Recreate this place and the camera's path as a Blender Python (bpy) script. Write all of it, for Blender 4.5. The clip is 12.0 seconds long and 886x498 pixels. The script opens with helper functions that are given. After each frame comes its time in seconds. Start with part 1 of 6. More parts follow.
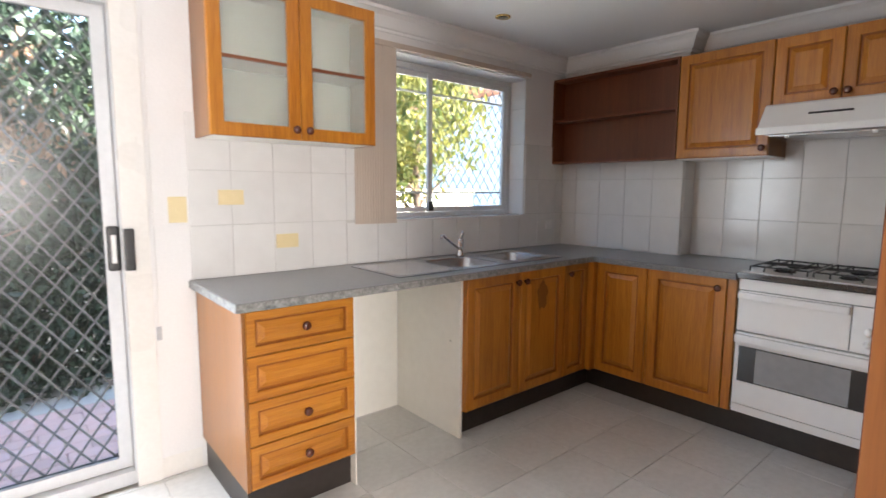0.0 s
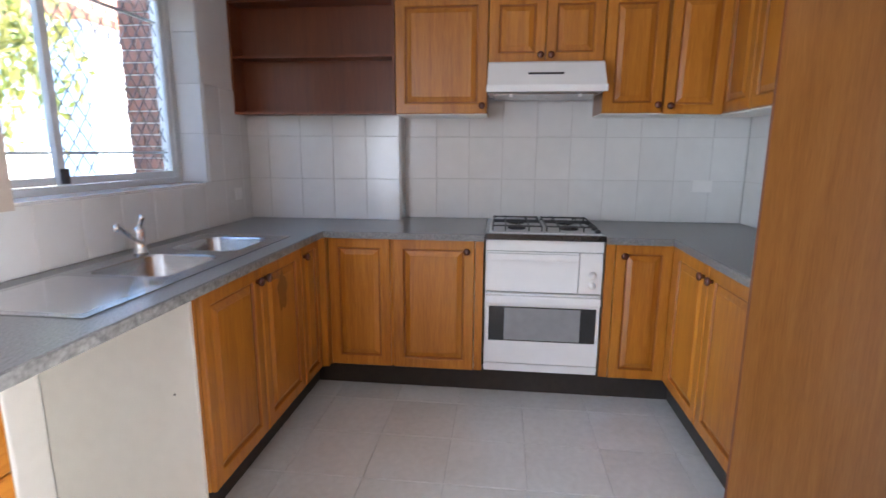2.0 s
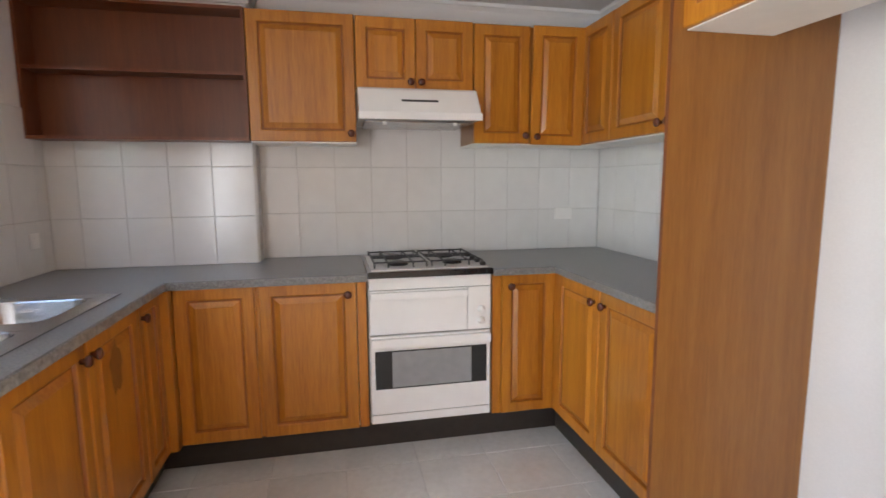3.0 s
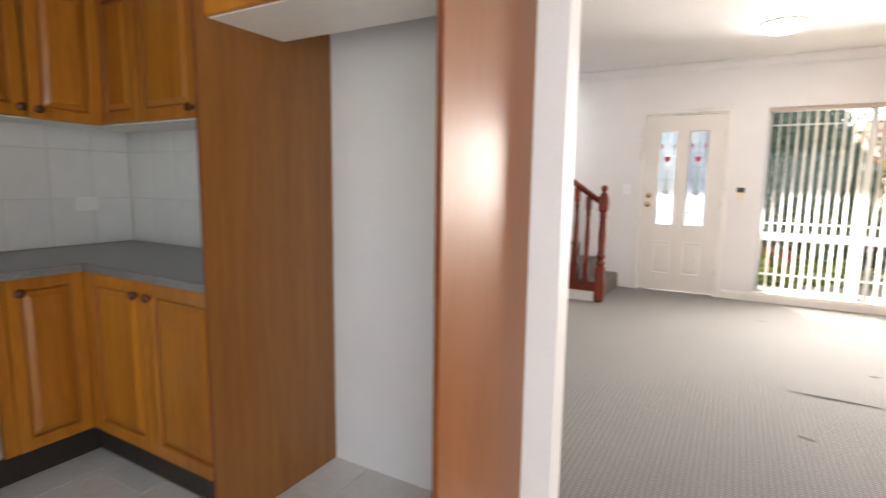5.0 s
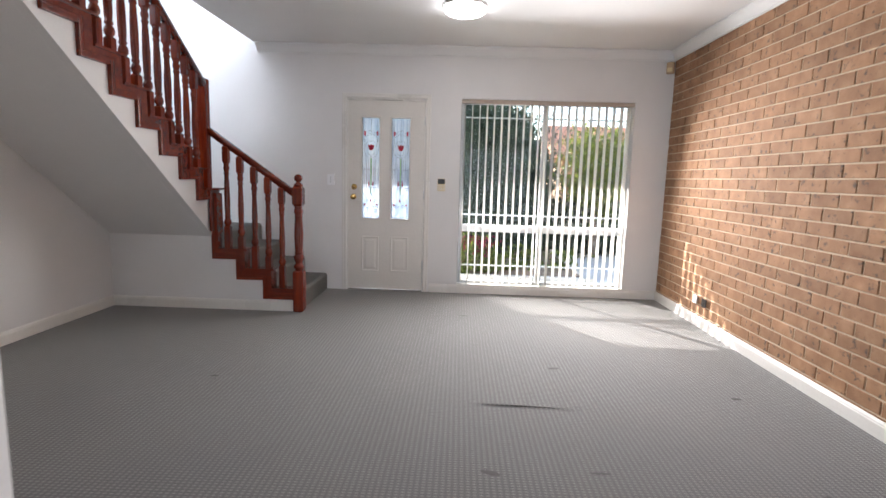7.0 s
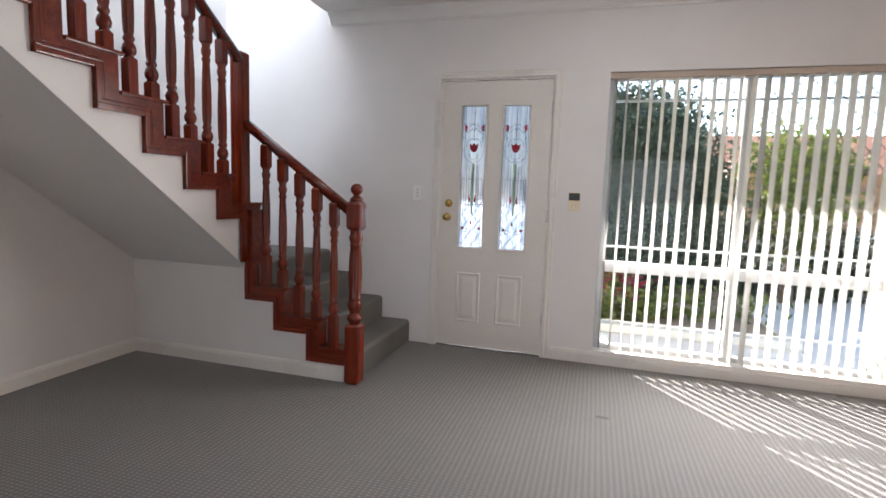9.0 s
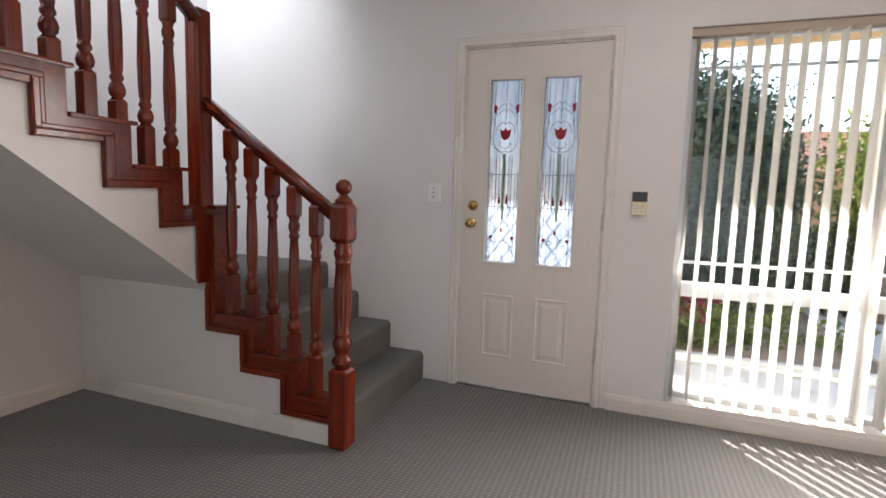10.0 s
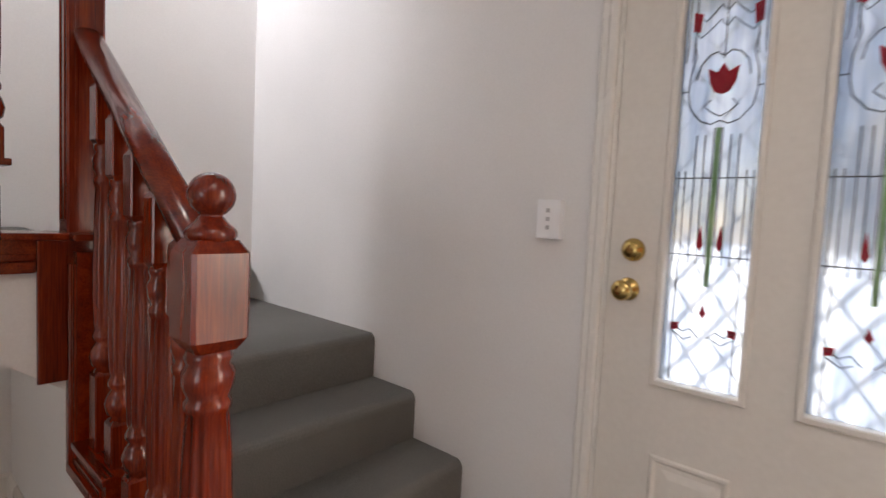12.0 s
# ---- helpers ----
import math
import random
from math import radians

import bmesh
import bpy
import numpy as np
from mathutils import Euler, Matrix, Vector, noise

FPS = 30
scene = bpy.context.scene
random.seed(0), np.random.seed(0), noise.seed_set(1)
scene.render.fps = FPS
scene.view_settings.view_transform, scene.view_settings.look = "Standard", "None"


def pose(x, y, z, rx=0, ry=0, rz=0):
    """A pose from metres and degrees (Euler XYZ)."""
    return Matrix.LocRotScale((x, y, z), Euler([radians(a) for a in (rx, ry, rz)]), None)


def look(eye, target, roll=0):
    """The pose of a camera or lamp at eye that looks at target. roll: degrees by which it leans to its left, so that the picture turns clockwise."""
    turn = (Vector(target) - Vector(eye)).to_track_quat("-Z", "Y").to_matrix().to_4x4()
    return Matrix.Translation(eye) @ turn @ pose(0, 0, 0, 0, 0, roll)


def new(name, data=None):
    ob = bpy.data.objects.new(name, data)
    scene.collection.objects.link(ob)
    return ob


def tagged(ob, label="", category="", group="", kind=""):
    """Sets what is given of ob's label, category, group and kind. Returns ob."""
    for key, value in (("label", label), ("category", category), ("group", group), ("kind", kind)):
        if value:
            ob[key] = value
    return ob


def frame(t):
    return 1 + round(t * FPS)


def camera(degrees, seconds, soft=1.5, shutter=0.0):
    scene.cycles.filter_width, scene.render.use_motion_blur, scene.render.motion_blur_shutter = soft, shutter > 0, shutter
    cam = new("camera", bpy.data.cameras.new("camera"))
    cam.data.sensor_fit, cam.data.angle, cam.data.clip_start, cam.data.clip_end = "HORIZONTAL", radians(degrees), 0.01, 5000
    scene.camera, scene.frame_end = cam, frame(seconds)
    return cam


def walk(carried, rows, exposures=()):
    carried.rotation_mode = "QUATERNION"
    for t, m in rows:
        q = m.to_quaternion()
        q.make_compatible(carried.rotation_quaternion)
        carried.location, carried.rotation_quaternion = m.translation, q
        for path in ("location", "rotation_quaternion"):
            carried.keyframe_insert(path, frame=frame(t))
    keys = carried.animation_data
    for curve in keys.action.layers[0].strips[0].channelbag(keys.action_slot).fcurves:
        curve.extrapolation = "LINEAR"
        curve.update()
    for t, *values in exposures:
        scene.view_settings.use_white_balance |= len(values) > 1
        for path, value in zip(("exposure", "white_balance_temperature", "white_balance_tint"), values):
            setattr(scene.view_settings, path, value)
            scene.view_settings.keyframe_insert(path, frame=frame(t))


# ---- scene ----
cam = camera(82.0, 12.0, shutter=0.3)

PATH = [
    (0, (1.197, 0.873, 1.317), (2.478, 2.392, 1.087), 0.4),
    (0.5, (1.278, 1.093, 1.29), (2.759, 2.409, 1.014), 0.9),
    (1, (1.379, 1.356, 1.301), (3.058, 2.409, 1.034), 1.3),
    (1.5, (1.427, 1.608, 1.292), (3.295, 2.265, 1.009), 1.1),
    (2, (1.478, 1.803, 1.316), (3.429, 2.027, 0.938), 0.3),
    (2.5, (1.639, 1.938, 1.314), (3.618, 1.849, 1.038), -1.9),
    (2.7, (1.695, 1.976, 1.321), (3.666, 1.764, 1.054), -1.3),
    (4.3, (1.753, 2.164, 1.257), (3.231, 0.842, 1.004), 0.9),
    (4.5, (1.756, 2.181, 1.269), (3.117, 0.739, 1.006), 1.2),
    (5, (1.652, 2.057, 1.262), (2.635, 0.334, 1.000), 0.8),
    (5.5, (1.535, 1.866, 1.265), (2.075, -0.046, 1.028), 0.8),
    (6, (1.440, 1.706, 1.226), (1.614, -0.271, 0.983), 1.3),
    (6.5, (1.454, 1.406, 1.236), (1.504, -0.576, 0.976), 1.7),
    (6.7, (1.440, 1.281, 1.245), (1.483, -0.700, 0.970), 1.5),
    (8.3, (1.405, 0.013, 1.258), (1.699, -1.949, 1.005), 2.0),
    (8.5, (1.424, -0.164, 1.223), (1.776, -2.121, 1.009), 1.8),
    (9, (1.461, -0.63, 1.221), (2.025, -2.536, 0.997), 2.0),
    (9.5, (1.535, -1.076, 1.244), (2.156, -2.966, 1.039), 2.6),
    (10, (1.641, -1.471, 1.207), (2.331, -3.335, 0.986), 1.8),
    (10.5, (1.716, -1.886, 1.24), (2.541, -3.691, 0.994), 2.2),
    (11, (1.821, -2.313, 1.205), (2.676, -4.111, 1.018), 1.8),
    (11.5, (1.907, -2.728, 1.189), (2.93, -4.442, 1.058), 2.5),
    (12, (2.04, -3.091, 1.202), (3.359, -4.588, 1.067), 2.8),
]
walk(cam, [(t, look(eye, target, roll)) for t, eye, target, roll in PATH], [(0.0, 3.5, 6500, 14), (1.0, 3.65, 6100, 15), (2.0, 3.92, 5950, 16), (2.5, 4.0, 6500, 16), (3.5, 4.0, 6900, 16), (4.5, 3.65, 6900, 16), (5.0, 3.35, 6900, 15), (5.8, 2.82, 6300, 14), (6.5, 2.6, 6200, 14), (9.0, 2.4, 6300, 14), (11.0, 2.45, 6900, 17), (12.0, 2.55, 7000, 18)])

# ---- world, sun, lamps ----
SUN_UP, SUN_X, SUN_Y = 29.5, 0.56, -0.83
world = bpy.data.worlds.new("sky")
scene.world = world
world.use_nodes = True
wn, wl = world.node_tree.nodes, world.node_tree.links
sky = wn.new("ShaderNodeTexSky")
sky.sky_type, sky.sun_disc = "NISHITA", False
sky.sun_elevation, sky.sun_rotation = radians(SUN_UP), math.atan2(SUN_X, SUN_Y)
wl.new(sky.outputs[0], wn["Background"].inputs[0])
wn["Background"].inputs[1].default_value = 0.12
sun_data = bpy.data.lights.new("sun", "SUN")
sun_data.energy, sun_data.angle, sun_data.color = 4.0, radians(0.6), (1.0, 0.93, 0.82)
sun = new("sun", sun_data)
sun.matrix_world = look((20 * SUN_X, 20 * SUN_Y, 20 * math.tan(radians(SUN_UP))), (0, 0, 0))
stair_data = bpy.data.lights.new("stair_window_light", "AREA")
stair_data.shape, stair_data.size, stair_data.size_y, stair_data.energy, stair_data.color = "RECTANGLE", 2.7, 1.5, 48, (0.90, 0.95, 1.0)
stair_light = new("stair_window_light", stair_data)
stair_light.matrix_world = look((3.3, 0.15, 4.15), (3.9, -4.0, 1.0))
door_data = bpy.data.lights.new("garden_door_light", "AREA")
door_data.shape, door_data.size, door_data.size_y, door_data.energy, door_data.color = "RECTANGLE", 1.9, 1.95, 7.5, (0.82, 0.92, 1.0)
door_light = new("garden_door_light", door_data)
door_light.matrix_world = look((0.52, 3.36, 1.07), (0.52, 0.0, 0.95))
front_data = bpy.data.lights.new("front_window_light", "AREA")
front_data.shape, front_data.size, front_data.size_y, front_data.energy, front_data.color = "RECTANGLE", 1.76, 1.5, 22.0, (1.0, 0.96, 0.91)
front_light = new("front_window_light", front_data)
front_data.spread = radians(140)
front_light.matrix_world = look((0.515, -4.40, 1.28), (0.515, 0.0, -0.1))
oyster_data = bpy.data.lights.new("ceiling_lamp", "AREA")
oyster_data.shape, oyster_data.size, oyster_data.energy, oyster_data.color = "DISK", 0.30, 0.4, (1.0, 0.96, 0.90)
oyster_lamp = new("ceiling_lamp", oyster_data)
oyster_lamp.matrix_world = pose(1.42, -3.15, 2.513)

# ---- materials ----
MATS = {}


def nodes_of(name):
    m = bpy.data.materials.new(name)
    m.use_nodes = True
    nt = m.node_tree
    bsdf = nt.nodes["Principled BSDF"]
    return m, nt, bsdf


def add(nt, kind, **values):
    n = nt.nodes.new(kind)
    for key, v in values.items():
        n.inputs[key.replace("_", " ")].default_value = v
    return n


def coords(nt, scale=(1, 1, 1), random_shift=True):
    """Object coordinates, shifted for each object."""
    tc = nt.nodes.new("ShaderNodeTexCoord")
    mp = nt.nodes.new("ShaderNodeMapping")
    mp.inputs["Scale"].default_value = scale
    nt.links.new(tc.outputs["Object"], mp.inputs["Vector"])
    if random_shift:
        oi = nt.nodes.new("ShaderNodeObjectInfo")
        mul = nt.nodes.new("ShaderNodeMath")
        mul.operation = "MULTIPLY"
        mul.inputs[1].default_value = 37.0
        nt.links.new(oi.outputs["Random"], mul.inputs[0])
        nt.links.new(mul.outputs[0], mp.inputs["Location"])
    return mp


def ramp(nt, fac, stops):
    r = nt.nodes.new("ShaderNodeValToRGB")
    el = r.color_ramp.elements
    while len(el) < len(stops):
        el.new(0.5)
    for e, (p, c) in zip(el, stops):
        e.position, e.color = p, (*c, 1)
    nt.links.new(fac, r.inputs[0])
    return r.outputs[0]


def bump(nt, bsdf, height, strength, distance):
    b = nt.nodes.new("ShaderNodeBump")
    b.inputs["Strength"].default_value, b.inputs["Distance"].default_value = strength, distance
    nt.links.new(height, b.inputs["Height"])
    nt.links.new(b.outputs[0], bsdf.inputs["Normal"])
    return b


def surface(name, c1, c2, rough=0.5, grain=60.0, relief=0.1, depth=0.002, metal=0.0, stretch=(1, 1, 1), coat=0.0, broad=2.5, mix_random=0.0):
    """A surface that varies at two scales between two colours."""
    m, nt, bsdf = nodes_of(name)
    mp = coords(nt, stretch)
    fine, wide = add(nt, "ShaderNodeTexNoise", Scale=grain, Detail=5.0), add(nt, "ShaderNodeTexNoise", Scale=broad, Detail=3.0)
    for n in (fine, wide):
        nt.links.new(mp.outputs[0], n.inputs["Vector"])
    mixed = nt.nodes.new("ShaderNodeMath")
    mixed.operation = "MULTIPLY_ADD"
    mixed.inputs[1].default_value = 0.5
    nt.links.new(fine.outputs[0], mixed.inputs[0])
    half = nt.nodes.new("ShaderNodeMath")
    half.operation = "MULTIPLY"
    half.inputs[1].default_value = 0.5
    nt.links.new(wide.outputs[0], half.inputs[0])
    nt.links.new(half.outputs[0], mixed.inputs[2])
    col = ramp(nt, mixed.outputs[0], [(0.33, c1), (0.67, c2)])
    if mix_random:
        oi = nt.nodes.new("ShaderNodeObjectInfo")
        hsv = nt.nodes.new("ShaderNodeHueSaturation")
        mr = nt.nodes.new("ShaderNodeMapRange")
        mr.inputs["To Min"].default_value, mr.inputs["To Max"].default_value = 1 - mix_random, 1 + mix_random
        nt.links.new(oi.outputs["Random"], mr.inputs["Value"])
        nt.links.new(mr.outputs[0], hsv.inputs["Value"])
        nt.links.new(col, hsv.inputs["Color"])
        col = hsv.outputs[0]
    nt.links.new(col, bsdf.inputs["Base Color"])
    rr = nt.nodes.new("ShaderNodeMapRange")
    rr.inputs["To Min"].default_value, rr.inputs["To Max"].default_value = rough * 0.8, min(1, rough * 1.25)
    nt.links.new(wide.outputs[0], rr.inputs["Value"])
    nt.links.new(rr.outputs[0], bsdf.inputs["Roughness"])
    bsdf.inputs["Metallic"].default_value = metal
    bsdf.inputs["Coat Weight"].default_value = coat
    bsdf.inputs["Coat Roughness"].default_value = 0.12
    if relief:
        bump(nt, bsdf, fine.outputs[0], relief, depth)
    MATS[name] = m
    return m


def timber(name, dark, mid, light, rough, coat, lengthwise="z", bands=26.0):
    """Wood with grain along one axis of the object."""
    m, nt, bsdf = nodes_of(name)
    s = {"z": (1, 1, 0.05), "x": (0.05, 1, 1), "y": (1, 0.05, 1)}[lengthwise]
    mp = coords(nt, s)
    fig = add(nt, "ShaderNodeTexNoise", Scale=bands, Detail=4.0, Distortion=0.6)
    fine = add(nt, "ShaderNodeTexNoise", Scale=bands * 9, Detail=3.0)
    wide = add(nt, "ShaderNodeTexNoise", Scale=bands * 0.22, Detail=2.0)
    for n in (fig, fine, wide):
        nt.links.new(mp.outputs[0], n.inputs["Vector"])
    a = nt.nodes.new("ShaderNodeMath")
    a.operation = "MULTIPLY_ADD"
    a.inputs[1].default_value = 0.35
    nt.links.new(fine.outputs[0], a.inputs[0])
    b = nt.nodes.new("ShaderNodeMath")
    b.operation = "MULTIPLY_ADD"
    b.inputs[1].default_value = 0.40
    nt.links.new(fig.outputs[0], b.inputs[0])
    c = nt.nodes.new("ShaderNodeMath")
    c.operation = "MULTIPLY"
    c.inputs[1].default_value = 0.25
    nt.links.new(wide.outputs[0], c.inputs[0])
    nt.links.new(c.outputs[0], b.inputs[2])
    nt.links.new(b.outputs[0], a.inputs[2])
    col = ramp(nt, a.outputs[0], [(0.34, dark), (0.5, mid), (0.66, light)])
    oi = nt.nodes.new("ShaderNodeObjectInfo")
    hsv = nt.nodes.new("ShaderNodeHueSaturation")
    mr = nt.nodes.new("ShaderNodeMapRange")
    mr.inputs["To Min"].default_value, mr.inputs["To Max"].default_value = 0.9, 1.1
    nt.links.new(oi.outputs["Random"], mr.inputs["Value"])
    nt.links.new(mr.outputs[0], hsv.inputs["Value"])
    nt.links.new(col, hsv.inputs["Color"])
    nt.links.new(hsv.outputs[0], bsdf.inputs["Base Color"])
    rr = nt.nodes.new("ShaderNodeMapRange")
    rr.inputs["To Min"].default_value, rr.inputs["To Max"].default_value = rough * 0.8, rough * 1.3
    nt.links.new(fig.outputs[0], rr.inputs["Value"])
    nt.links.new(rr.outputs[0], bsdf.inputs["Roughness"])
    bsdf.inputs["Coat Weight"].default_value, bsdf.inputs["Coat Roughness"].default_value = coat, 0.15
    bump(nt, bsdf, fine.outputs[0], 0.08, 0.001)
    MATS[name] = m
    return m


paint = surface("wall_paint", (0.74, 0.73, 0.72), (0.80, 0.79, 0.78), 0.55, 140, 0.12, 0.0008)
ceiling_paint = surface("ceiling_paint", (0.78, 0.78, 0.77), (0.83, 0.83, 0.82), 0.7, 160, 0.1, 0.0006)
trim_paint = surface("trim_gloss_paint", (0.74, 0.72, 0.68), (0.80, 0.78, 0.74), 0.28, 60, 0.04, 0.0006)
door_paint = surface("door_paint", (0.70, 0.67, 0.62), (0.76, 0.73, 0.68), 0.35, 70, 0.05, 0.0006)
oak = timber("honey_oak", (0.31, 0.094, 0.007), (0.46, 0.166, 0.014), (0.57, 0.235, 0.026), 0.32, 0.12)
oak_flat = timber("honey_oak_crosswise", (0.34, 0.108, 0.008), (0.48, 0.178, 0.016), (0.58, 0.242, 0.028), 0.32, 0.12, "x")
# Darker oak for the groove round each raised field.
oak_groove = timber("honey_oak_dark_groove", (0.22, 0.060, 0.005), (0.30, 0.092, 0.008), (0.36, 0.122, 0.012), 0.4, 0.05)
laminate = timber("brown_woodgrain_laminate", (0.20, 0.072, 0.013), (0.27, 0.102, 0.020), (0.33, 0.135, 0.030), 0.32, 0.1, "z", 34)
gable = timber("cherry_laminate", (0.21, 0.068, 0.013), (0.26, 0.086, 0.017), (0.31, 0.108, 0.023), 0.40, 0.08, "z", 18)
shelf_wood = timber("mahogany_laminate", (0.13, 0.032, 0.009), (0.175, 0.047, 0.013), (0.22, 0.064, 0.018), 0.4, 0.05, "z", 18)
jarrah = timber("red_stained_timber", (0.060, 0.0042, 0.0011), (0.140, 0.0120, 0.0019), (0.26, 0.029, 0.0040), 0.2, 0.15, "z", 30)
jarrah_x = timber("red_stained_timber_lengthwise", (0.060, 0.0042, 0.0011), (0.140, 0.0120, 0.0019), (0.26, 0.029, 0.0040), 0.2, 0.15, "x", 30)
knob_wood = surface("dark_red_knob", (0.07, 0.018, 0.008), (0.12, 0.03, 0.014), 0.25, 40, 0.03, coat=0.4)
kick = surface("dark_kickboard", (0.022, 0.017, 0.014), (0.04, 0.03, 0.025), 0.4, 30, 0.05)
white_board = surface("white_melamine", (0.84, 0.82, 0.75), (0.89, 0.87, 0.80), 0.35, 20, 0.02)
enamel = surface("white_enamel", (0.82, 0.81, 0.79), (0.87, 0.86, 0.84), 0.18, 10, 0.0, coat=0.3)
black_enamel = surface("black_enamel", (0.012, 0.012, 0.013), (0.022, 0.022, 0.023), 0.15, 30, 0.0, coat=0.4)
iron = surface("cast_iron", (0.02, 0.02, 0.02), (0.05, 0.05, 0.05), 0.55, 150, 0.2, 0.001)
steel = surface("brushed_steel", (0.40, 0.40, 0.41), (0.50, 0.50, 0.51), 0.24, 90, 0.05, 0.0004, metal=1.0, stretch=(0.1, 1, 1))
drainer_steel = surface("polished_steel", (0.55, 0.55, 0.56), (0.64, 0.64, 0.65), 0.16, 40, 0.04, 0.001, metal=1.0)
chrome = surface("chrome", (0.70, 0.70, 0.71), (0.76, 0.76, 0.77), 0.08, 20, 0.0, metal=1.0)
brass = surface("brass", (0.52, 0.36, 0.12), (0.62, 0.44, 0.17), 0.2, 30, 0.03, metal=1.0)
alu = surface("white_aluminium", (0.60, 0.61, 0.62), (0.68, 0.69, 0.70), 0.35, 40, 0.02)
bronze_alu = surface("dark_aluminium", (0.06, 0.06, 0.065), (0.09, 0.09, 0.095), 0.4, 40, 0.02)
grille_mat = surface("grille_coating", (0.42, 0.43, 0.44), (0.52, 0.53, 0.54), 0.4, 60, 0.02)
# Darker copy of the grille coating, with the bars' shade in its colour.
dark_grille = surface("shaded_grille_coating", (0.09, 0.09, 0.095), (0.14, 0.14, 0.145), 0.45, 60, 0.02)
cream = surface("cream_plastic", (0.72, 0.60, 0.33), (0.78, 0.66, 0.39), 0.35, 20, 0.0)
white_plastic = surface("white_plastic", (0.76, 0.75, 0.73), (0.81, 0.80, 0.78), 0.3, 20, 0.0)
bright_plastic = surface("bright_white_plastic", (0.86, 0.87, 0.88), (0.90, 0.91, 0.92), 0.25, 20, 0.0)
black_plastic = surface("black_plastic", (0.015, 0.015, 0.016), (0.03, 0.03, 0.03), 0.3, 40, 0.03)
tile_mat = surface("glazed_wall_tile", (0.70, 0.695, 0.68), (0.76, 0.755, 0.74), 0.17, 12, 0.015, 0.002, coat=0.2, mix_random=0.025)
grout = surface("grout", (0.52, 0.51, 0.49), (0.61, 0.60, 0.57), 0.8, 120, 0.2)
floor_tile = surface("pale_floor_tile", (0.58, 0.57, 0.54), (0.68, 0.67, 0.64), 0.22, 35, 0.04, 0.001, mix_random=0.03)
paver = surface("pink_paver", (0.70, 0.44, 0.40), (0.80, 0.57, 0.53), 0.85, 80, 0.3, 0.003, mix_random=0.12)
concrete = surface("pale_concrete", (0.58, 0.56, 0.52), (0.70, 0.68, 0.64), 0.85, 60, 0.25, 0.004)
roof_tile = surface("terracotta_roof", (0.34, 0.14, 0.08), (0.46, 0.20, 0.11), 0.8, 40, 0.3)
fence_white = surface("pale_steel_fence", (0.62, 0.62, 0.58), (0.70, 0.70, 0.66), 0.5, 20, 0.05)
mortar = surface("mortar", (0.50, 0.39, 0.27), (0.62, 0.50, 0.36), 0.9, 120, 0.4, 0.003)
bark = surface("bark", (0.10, 0.07, 0.05), (0.17, 0.12, 0.09), 0.9, 40, 0.6, 0.01)
soffit_mat = surface("tan_painted_board", (0.50, 0.36, 0.22), (0.58, 0.43, 0.27), 0.6, 40, 0.05)
foam = surface("blind_fabric_tan", (0.50, 0.42, 0.35), (0.57, 0.48, 0.40), 0.8, 200, 0.15, 0.0008)
red_glass = surface("red_glass", (0.20, 0.006, 0.016), (0.30, 0.012, 0.025), 0.15, 30, 0.05)
lead = surface("lead_came", (0.05, 0.05, 0.055), (0.09, 0.09, 0.095), 0.45, 60, 0.1, metal=0.6)


def brick_material(name, tint=(1, 1, 1)):
    m, nt, bsdf = nodes_of(name)
    mp = coords(nt)
    fine, wide = add(nt, "ShaderNodeTexNoise", Scale=110.0, Detail=6.0), add(nt, "ShaderNodeTexNoise", Scale=9.0, Detail=3.0)
    spots = add(nt, "ShaderNodeTexNoise", Scale=26.0, Detail=3.0)
    for n in (fine, wide, spots):
        nt.links.new(mp.outputs[0], n.inputs["Vector"])
    base = ramp(nt, wide.outputs[0], [(p, tuple(a * b for a, b in zip(c, tint))) for p, c in ((0.3, (0.27, 0.138, 0.07)), (0.55, (0.35, 0.19, 0.10)), (0.75, (0.43, 0.255, 0.145)))])
    dark = ramp(nt, spots.outputs[0], [(0.60, (0, 0, 0)), (0.70, (1, 1, 1))])
    mix = nt.nodes.new("ShaderNodeMix")
    mix.data_type = "RGBA"
    nt.links.new(dark, mix.inputs[0])
    nt.links.new(base, mix.inputs[6])
    mix.inputs[7].default_value = (0.12, 0.08, 0.055, 1)
    oi = nt.nodes.new("ShaderNodeObjectInfo")
    geo = nt.nodes.new("ShaderNodeNewGeometry")
    s = nt.nodes.new("ShaderNodeMath")
    s.operation = "ADD"
    nt.links.new(oi.outputs["Random"], s.inputs[0])
    nt.links.new(geo.outputs["Random Per Island"], s.inputs[1])
    fr = nt.nodes.new("ShaderNodeMath")
    fr.operation = "FRACT"
    nt.links.new(s.outputs[0], fr.inputs[0])
    mr = nt.nodes.new("ShaderNodeMapRange")
    mr.inputs["To Min"].default_value, mr.inputs["To Max"].default_value = 0.84, 1.14
    nt.links.new(fr.outputs[0], mr.inputs["Value"])
    hsv = nt.nodes.new("ShaderNodeHueSaturation")
    nt.links.new(mr.outputs[0], hsv.inputs["Value"])
    nt.links.new(mix.outputs[2], hsv.inputs["Color"])
    nt.links.new(hsv.outputs[0], bsdf.inputs["Base Color"])
    bsdf.inputs["Roughness"].default_value = 0.85
    bump(nt, bsdf, fine.outputs[0], 0.5, 0.003)
    return m


brick_mat = brick_material("face_brick")
brick_red = brick_material("red_brick", (0.62, 0.50, 0.66))


